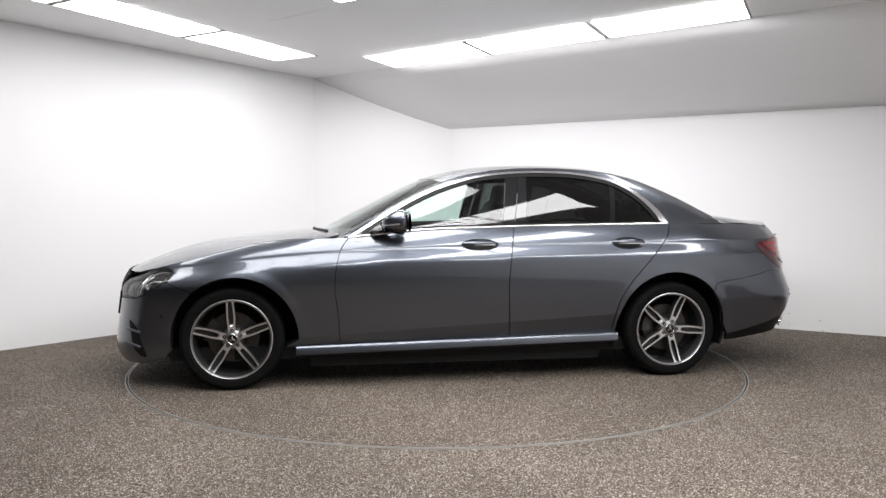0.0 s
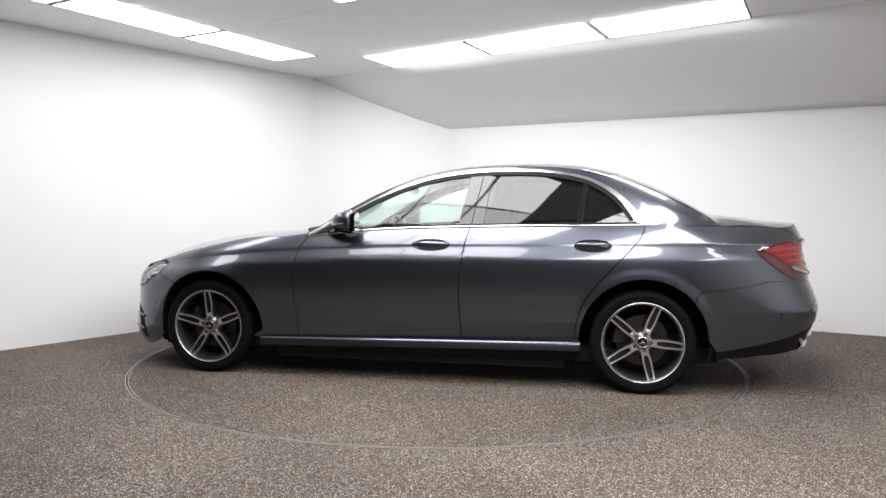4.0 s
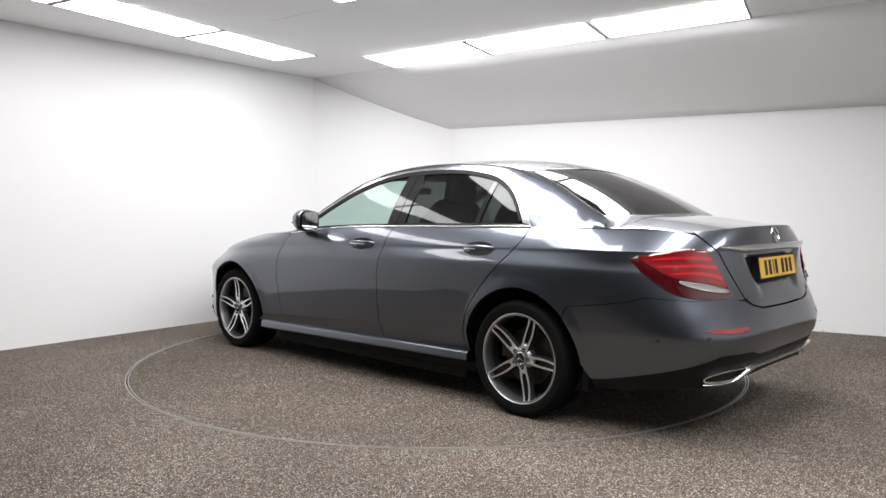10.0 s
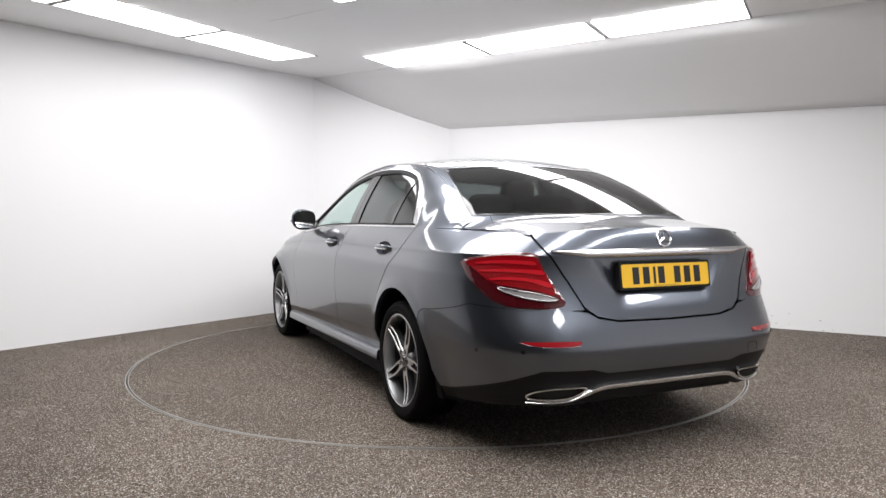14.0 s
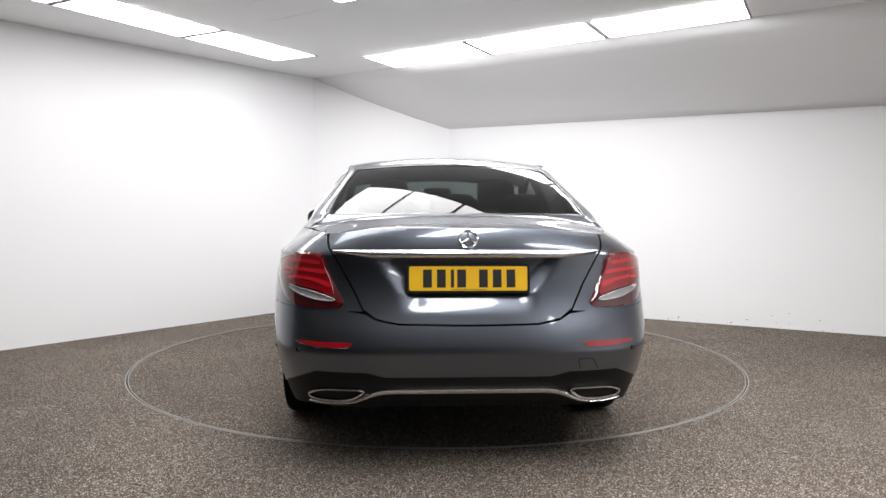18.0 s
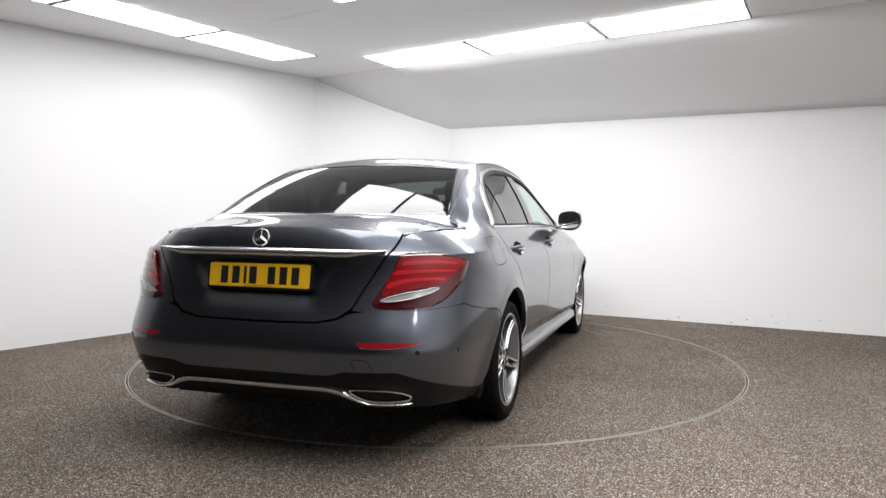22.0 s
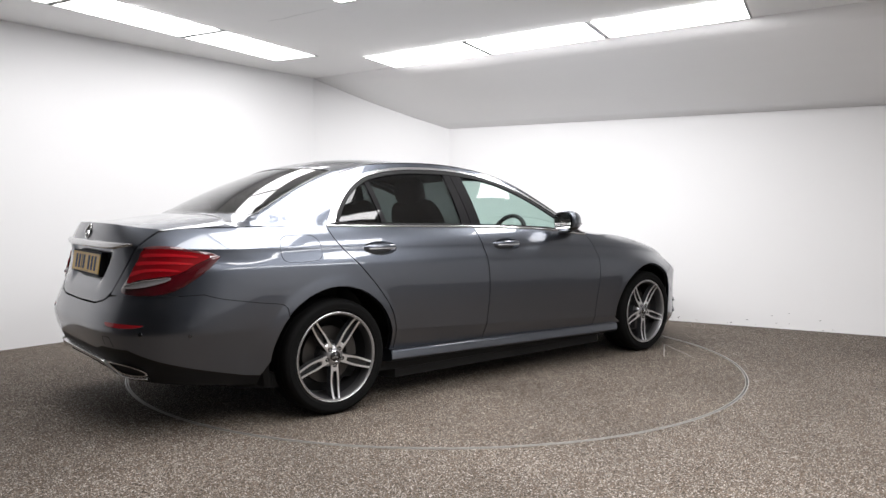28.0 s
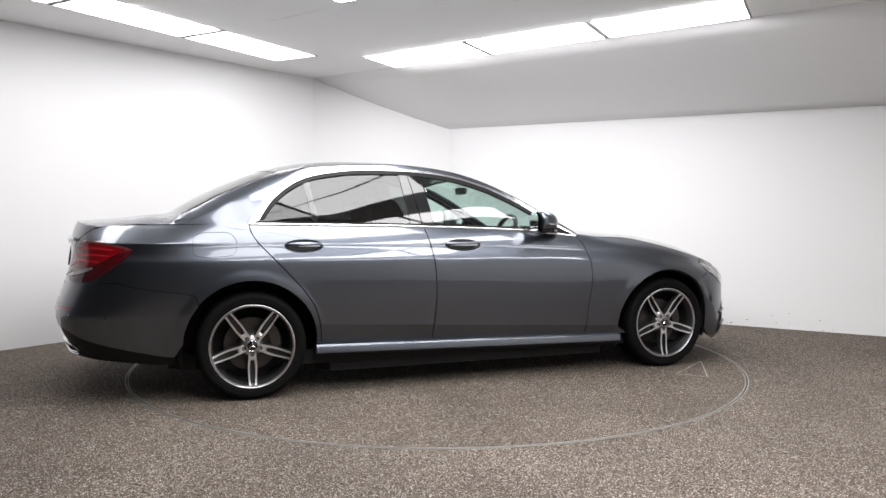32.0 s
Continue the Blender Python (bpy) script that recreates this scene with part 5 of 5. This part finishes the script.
def disc(r, y, n=40):
    bm = bmesh.new()
    bm.faces.new([bm.verts.new((r * math.cos(2 * math.pi * i / n), y, r * math.sin(2 * math.pi * i / n))) for i in range(n)][::-1])
    return bm


TYRE = [(0.249, -0.006), (0.254, 0.004), (0.262, 0.009), (0.270, 0.0115), (0.272, 0.0100), (0.286, 0.0135), (0.298, 0.0125), (0.300, 0.0108), (0.310, 0.006), (0.3165, -0.002), (0.3215, -0.015), (0.3235, -0.035), (0.3242, -0.055), (0.3205, -0.056), (0.3205, -0.063), (0.3245, -0.064),
        (0.3248, -0.10), (0.3210, -0.101), (0.3210, -0.109), (0.3248, -0.110), (0.3245, -0.15), (0.3205, -0.151), (0.3205, -0.158), (0.3242, -0.159), (0.3235, -0.19), (0.320, -0.215), (0.30, -0.232), (0.25, -0.225)]
BARREL = [(0.2505, -0.006), (0.2515, 0.001), (0.2495, 0.005), (0.2450, 0.0055), (0.2385, 0.0035), (0.2365, -0.002), (0.234, -0.020), (0.2285, -0.050), (0.2285, -0.056)]
BLADE_R = np.array([0.046, 0.066, 0.082, 0.100, 0.13, 0.16, 0.19, 0.22, 0.2385])
BLADE_O = np.array([0.0120, 0.0145, 0.0168, 0.0195, 0.0218, 0.0216, 0.0202, 0.0184, 0.0170])
BLADE_W = np.array([0.0120, 0.0100, 0.0082, 0.0070, 0.0062, 0.0058, 0.0058, 0.0062, 0.0070])
FACE_Y = np.array([-0.020, -0.019, -0.018, -0.018, -0.0185, -0.017, -0.013, -0.006, 0.002])


def spoke_mesh(name):
    """A pair of blades joined at the hub; bright faces, dark flanks and pocket."""
    bm = bmesh.new()
    for s in (1, -1):
        rows = []
        for r, o, w, y in zip(BLADE_R, BLADE_O, BLADE_W, FACE_Y):
            c = o * s
            rows.append([bm.verts.new(v) for v in ((r, y - 0.038, c - w * 1.5), (r, y - 0.003, c - w), (r, y, c - w * 0.8), (r, y, c + w * 0.8), (r, y - 0.003, c + w), (r, y - 0.038, c + w * 1.5))])
        for a, b in zip(rows, rows[1:]):
            for k in range(5):
                f = bm.faces.new((a[k], a[k + 1], b[k + 1], b[k]))
                f.material_index = 0 if k in (1, 2, 3) else 1
    # solid root between the blades, then the floor of the pocket
    rows = [[bm.verts.new((r, y, -o)), bm.verts.new((r, y, o))] for r, o, y in ((0.060, 0.010, -0.0200), (0.068, 0.010, -0.0195), (0.079, 0.011, -0.019), (0.086, 0.009, -0.023), (0.090, 0.009, -0.036))]
    for a, b in zip(rows, rows[1:]):
        bm.faces.new((a[0], a[1], b[1], b[0])).material_index = 0
    rows = [[bm.verts.new((r, y - 0.030, -o * 1.0)), bm.verts.new((r, y - 0.030, o * 1.0))] for r, o, y in zip(BLADE_R[3:], BLADE_O[3:], FACE_Y[3:])]
    for a, b in zip(rows, rows[1:]):
        bm.faces.new((a[0], a[1], b[1], b[0])).material_index = 1
    bmesh.ops.recalc_face_normals(bm, faces=bm.faces)
    smooth(bm, 30)
    me = bpy.data.meshes.new(name)
    bm.to_mesh(me)
    bm.free()
    me.materials.append(SILVER)
    me.materials.append(DARKRIM)
    return me


SPOKE = spoke_mesh("spoke")
WHEEL_Z = 0.3248
for x, y, turns in ((1.469, 0.888, (87, 54)), (-1.469, 0.906, (40, 54))):
    for side, turn in zip((1, -1), turns):
        w = part("wheel", lathe(BARREL), HUBFACE, car, "five twin-spoke alloy wheel with machined faces")
        w.location = (x, side * y, WHEEL_Z)
        w.rotation_euler = (0, 0, 0 if side > 0 else math.pi)
        part("rim_edge", lathe([(0.2500, 0.0035), (0.2512, 0.0062), (0.2485, 0.0072), (0.2470, 0.0056)], 96), SILVER, w, "bright machined rim edge")
        part("tyre", lathe(TYRE, 96), RUBBER, w, "black low-profile tyre")
        part("rim_well", lathe([(0.2285, -0.056), (0.2255, -0.085), (0.2235, -0.12), (0.2255, -0.20)]), SATINGREY, w, "dark grey inner rim")
        for k in range(5):
            a = radians(turn + 72 * k)
            s = part("spoke", SPOKE, None, w)
            s.rotation_euler = (0, -a, 0)
            bm = lathe([(0.0001, -0.004), (0.0065, -0.004), (0.0075, -0.002), (0.0118, 0.0005), (0.0125, -0.004), (0.0125, -0.02)], 14)
            b = part("wheel_bolt", bm, BLACK, w)
            b.location = (0.0505 * math.cos(a), -0.0165, 0.0505 * math.sin(a))
        part("hub", lathe([(0.030, -0.017), (0.044, -0.019), (0.049, -0.022), (0.060, -0.030), (0.068, -0.045), (0.07, -0.08)], 40), HUBFACE, w)
        cap = part("centre_cap", lathe([(0.0001, -0.009), (0.018, -0.010), (0.027, -0.012), (0.031, -0.017)], 36), GLOSS, w, "dark centre cap")
        part("cap_ring", lathe([(0.0300, -0.018), (0.0300, -0.0115), (0.0315, -0.0105), (0.0330, -0.0115), (0.0335, -0.018)], 36), CHROME, w, "chrome ring")
        bm = bmesh.new()
        for k in range(3):
            a = math.pi / 2 + 2 * math.pi * k / 3
            c, d = math.cos(a), math.sin(a)
            v = [bm.verts.new((q * c - r * d, y, q * d + r * c)) for q, r, y in ((0, 0.0045, -0.0085), (0.024, 0.0012, -0.0105), (0.024, -0.0012, -0.0105), (0, -0.0045, -0.0085), (0, 0, -0.006))]
            bm.faces.new((v[0], v[1], v[4]))
            bm.faces.new((v[1], v[2], v[4]))
            bm.faces.new((v[2], v[3], v[4]))
        bmesh.ops.recalc_face_normals(bm, faces=bm.faces)
        part("cap_badge", bm, CHROME, w, "small three-bar chrome badge")
        part("brake_disc", lathe([(0.07, -0.10), (0.085, -0.098), (0.160, -0.098), (0.161, -0.125), (0.085, -0.125)], 48), DISC, w)
        part("disc_hat", lathe([(0.0001, -0.07), (0.075, -0.07), (0.085, -0.1)], 36), DARKRIM, w)
        ca = 20 if (x > 0) == (side > 0) else 160
        part("brake_caliper", lathe([(0.115, -0.075), (0.175, -0.075), (0.185, -0.09), (0.185, -0.15), (0.115, -0.15)], 10, ca - 26 if x > 0 else 180 - ca - 26, ca + 26 if x > 0 else 180 - ca + 26), DISC, w)
        part("brake_shield", disc(0.222, -0.165), BLACK, w)

# ---- mirrors ----
for side in (1, -1):
    bm = bmesh.new()
    bmesh.ops.create_uvsphere(bm, u_segments=32, v_segments=20, radius=1)
    for v in bm.verts:
        x, y, z = v.co
        e = lambda c, k: math.copysign(abs(c) ** ((k + 1) / 2), c)
        front = max(x, 0)
        px = 0.405 + (0.125 * e(x, 0.8) if x > 0 else 0.034 * e(x, 0.6))
        py = 0.955 + 0.092 * e(y, 0.72) * (1 - 0.22 * front)
        pz = 1.060 + 0.079 * e(z, 0.78) * (1 - 0.16 * front) + 0.010 * (y if z > 0 else 0)
        v.co = (px, side * py, pz)
    if side < 0:
        bmesh.ops.reverse_faces(bm, faces=bm.faces)
    low = [f for f in bm.faces if f.calc_center_median().z < 1.026]
    bm2 = bm.copy()
    bmesh.ops.delete(bm, geom=low, context="FACES")
    mirror = part("door_mirror", smooth(bm, 60), PAINT, car, "grey door mirror with a black lower half")
    bmesh.ops.delete(bm2, geom=[f for f in bm2.faces if f.calc_center_median().z >= 1.026], context="FACES")
    part("lower_shell", smooth(bm2, 60), GLOSS, mirror, "gloss black lower shell")
    bm = bmesh.new()
    ring = [(0.955 + 0.083 * math.copysign(abs(math.cos(a)) ** 0.6, math.cos(a)), 1.060 + 0.068 * math.copysign(abs(math.sin(a)) ** 0.6, math.sin(a))) for a in (2 * math.pi * k / 40 for k in range(40))]
    f = bm.faces.new([bm.verts.new((0.3695, side * y, z)) for y, z in ring])
    part("mirror_rim", bm, GLOSS, mirror, "black rim")
    bm = bmesh.new()
    bm.faces.new([bm.verts.new((0.361 - 0.09 * (y - 0.955), side * (0.955 + (y - 0.955) * 0.92), 1.06 + (z - 1.06) * 0.9)) for y, z in ring])
    part("mirror_glass", bm, CHROME, mirror, "mirror glass")
    path = [(0.527, side * 0.925, 1.045), (0.53, side * 0.955, 1.040), (0.516, side * 0.995, 1.042), (0.480, side * 1.032, 1.047), (0.43, side * 1.048, 1.052)]
    part("indicator_strip", sweep(rounded(path, 0.01), [Vector((x - 0.42, y - side * 0.955, 0)) for x, y, z in rounded(path, 0.01)], [(-0.004, -0.01), (-0.004, 0.0025), (0.004, 0.0025), (0.004, -0.01)]), LENS, mirror, "clear indicator strip")
    path = [(0.56, side * 0.82, 0.995), (0.53, side * 0.87, 0.998), (0.48, side * 0.92, 1.012)]
    part("mirror_arm", sweep(rounded(path, 0.01), [(0, 0, 1)] * len(rounded(path, 0.01)), [(-0.05, -0.012), (-0.05, 0.004), (-0.03, 0.014), (0.03, 0.014), (0.05, 0.004), (0.05, -0.012)]), GLOSS, mirror, "black mirror arm")

# ---- nose: head lamps, grille, intakes ----
HEAD = rounded([on_nose(1.829, 0.742), on_nose(1.842, 0.756), on_nose(1.87, 0.763), on_nose(1.93, 0.762), on_nose(1.985, 0.747), on_nose(2.04, 0.718), (q_nose(0.69, 0.615), 0.690), (q_nose(0.645, 0.575), 0.645), (q_nose(0.60, 0.565), 0.60), (q_nose(0.58, 0.575), 0.580), on_nose(2.08, 0.578), on_nose(2.0, 0.610), on_nose(1.905, 0.668), on_nose(1.85, 0.710)], 0.012, True)
for side in (1, -1):
    head = part("head_lamp", sheet(HEAD, skin, step=0.02, side=side, lift=-0.022, thick=0), GLOSS, car, "clear head lamp over a dark housing")
    # bright reflector bowls and a light guide behind the clear cover
    for pts, w in (([(1.86, 0.745), (1.93, 0.742), (2.0, 0.715), (2.045, 0.66), (2.065, 0.60)], 0.012), ([(1.90, 0.690), (1.95, 0.690), (1.985, 0.675), (2.0, 0.640)], 0.022), ([(1.965, 0.720), (2.01, 0.690), (2.035, 0.640), (2.045, 0.605)], 0.026)):
        part("lamp_module", strip(rounded([on_nose(x, z) for x, z in pts], 0.012), lambda q, z: place(skin, np.stack([np.atleast_1d(q), np.atleast_1d(z)], 1), -0.02)[0], w, 0.010, side, sink=0.004), SATIN, head, "bright lamp reflector")
    part("lamp_cover", sheet(HEAD, skin, step=0.02, side=side, lift=0.001, thick=0), COVER, head, "clear lamp cover").visible_shadow = False
    part("lamp_seal", strip(HEAD, skin, 0.007, 0.001, side, True, sink=0.02), BLACK, head, "dark lamp joint")
    vent = rounded([on_nose(2.115, 0.44), on_nose(2.06, 0.385), on_nose(2.035, 0.31), on_nose(2.0, 0.215), on_nose(2.04, 0.212), on_nose(2.085, 0.26), on_nose(2.105, 0.34), on_nose(2.115, 0.40)], 0.015, True)
    intake = part("bumper_intake", sheet(vent, skin, step=0.02, side=side, lift=0.0015, thick=0), BLACK, front_bumper, "black side intake")
    for z0, z1 in ((0.378, 0.362), (0.290, 0.268)):
        part("intake_fin", strip(rounded([on_nose(2.13, z0), on_nose(2.08, (z0 + z1) / 2), on_nose(2.035, z1)], 0.02), skin, 0.018, 0.012, side), PAINT, intake)
    p, n = place(skin, np.array([on_nose(1.90, 0.472)]), 0.0)
    p, n = p[0] * np.array([1, side, 1]), n[0] * np.array([1, side, 1])
    bm = bmesh.new()
    bmesh.ops.create_cone(bm, cap_ends=True, segments=16, radius1=0.010, radius2=0.009, depth=0.005)
    bmesh.ops.transform(bm, matrix=Matrix.Translation(p) @ Vector(n).to_track_quat("Z", "Y").to_matrix().to_4x4(), verts=bm.verts)
    part("parking_sensor", bm, GLOSS, front_bumper)
grille = part("grille", sheet([(q_nose(0.72, 0.50), 0.72), (q_nose(0.60, 0.53), 0.60), (q_nose(0.45, 0.46), 0.45), (Q_MAX, 0.43), (Q_MAX, 0.735)], skin, step=0.04, lift=0.004, thick=0.01, both=True), BLACK, car, "black front grille")
part("grille_frame", strip([(q_nose(0.72, 0.505), 0.715), (q_nose(0.6, 0.535), 0.60), (q_nose(0.45, 0.465), 0.45)], skin, 0.016, 0.01), GLOSS, grille, "gloss black frame")
part("grille_frame", strip([(q_nose(0.72, 0.505), 0.715), (q_nose(0.6, 0.535), 0.60), (q_nose(0.45, 0.465), 0.45)], skin, 0.016, 0.01, -1), GLOSS, grille, "gloss black frame")
# wiper at the foot of the windscreen
wip = [(0.87, 0.50, 0.998), (0.92, 0.30, 1.001), (0.96, 0.0, 1.002), (0.96, -0.3, 0.998)]
part("wiper", sweep(rounded(wip, 0.05), [(0, 0, 1)] * len(rounded(wip, 0.05)), [(-0.010, -0.01), (-0.006, 0.004), (0.006, 0.004), (0.010, -0.01)]), PLASTIC, car, "black windscreen wiper")


# ---- cabin inside ----
def pad(name, c, s, parent, rx=0.0, ry=0.0, k=0.5, mat=None):
    """A rounded cushion."""
    bm = bmesh.new()
    bmesh.ops.create_uvsphere(bm, u_segments=20, v_segments=12, radius=1)
    for v in bm.verts:
        v.co = [math.copysign(abs(a) ** k, a) * b for a, b in zip(v.co, s)]
    bmesh.ops.transform(bm, matrix=pose(*c, rx, ry, 0), verts=bm.verts)
    return part(name, smooth(bm, 60), mat or CABIN, parent)


for y in (0.37, -0.37):
    seat = pad("front_seat", (-0.10, y, 0.62), (0.26, 0.25, 0.10), car)
    pad("backrest", (-0.42, y, 0.90), (0.075, 0.25, 0.33), seat, ry=-20)
    pad("headrest", (-0.55, y, 1.265), (0.05, 0.13, 0.085), seat, ry=-12)
    pad("head_post", (-0.53, y, 1.18), (0.012, 0.06, 0.06), seat)
bench = pad("rear_seat", (-1.05, 0, 0.62), (0.25, 0.66, 0.11), car)
pad("backrest", (-1.42, 0, 0.88), (0.09, 0.64, 0.27), bench, ry=-24)
for y in (0.40, -0.40, 0.0):
    pad("headrest", (-1.55, y, 1.165), (0.05, 0.13, 0.065), bench, ry=-12)
part("parcel_shelf", prism([(-1.45, 0.60), (-2.0, 0.58), (-2.0, -0.58), (-1.45, -0.60)], 1.02, 1.05), CABIN, car)
part("headlining", sheet([(0.05, -0.56), (0.05, 0.56), (-1.15, 0.54), (-1.15, -0.54)], roof_top, step=0.1, lift=-0.03, thick=0), CABIN, car)
dash = pad("dashboard", (0.72, 0, 0.86), (0.28, 0.74, 0.13), car)
wheel_c = (0.40, -0.37, 0.94)
bm = lathe([(0.168 + 0.017 * math.cos(a), 0.017 * math.sin(a)) for a in (2 * math.pi * k / 10 for k in range(11))], 40)
bmesh.ops.transform(bm, matrix=pose(*wheel_c, 0, 0, 90) @ pose(0, 0, 0, 22, 0, 0), verts=bm.verts)
wheel_in = part("steering_wheel", bm, CABIN, car)
pad("steering_boss", wheel_c, (0.03, 0.07, 0.06), wheel_in)
pad("interior_mirror", (0.20, 0, 1.285), (0.015, 0.11, 0.028), car)
for side in (1, -1):
    pad("door_lining", (0.2, side * 0.80, 0.80), (0.55, 0.04, 0.17), car)
    pad("door_lining", (-0.75, side * 0.80, 0.80), (0.40, 0.04, 0.20), car)


# ---- what moves ----
ANGLES = ((0, 189.22), (3, 173.5), (6, 157.65), (9, 141.65), (13, 120.1), (16.5, 101.2), (19, 87.55), (23, 66.2), (28, 39.7), (32, 19.1))


def motions():
    """The turntable and the car on it turn together about the table's axis."""
    rows = [(t, pose(0, 0, 0, 0, 0, a)) for t, a in ANGLES]
    walk(turntable, rows)
    walk(car, [(t, m @ pose(-0.015, 0.001, 0)) for t, m in rows])


motions()
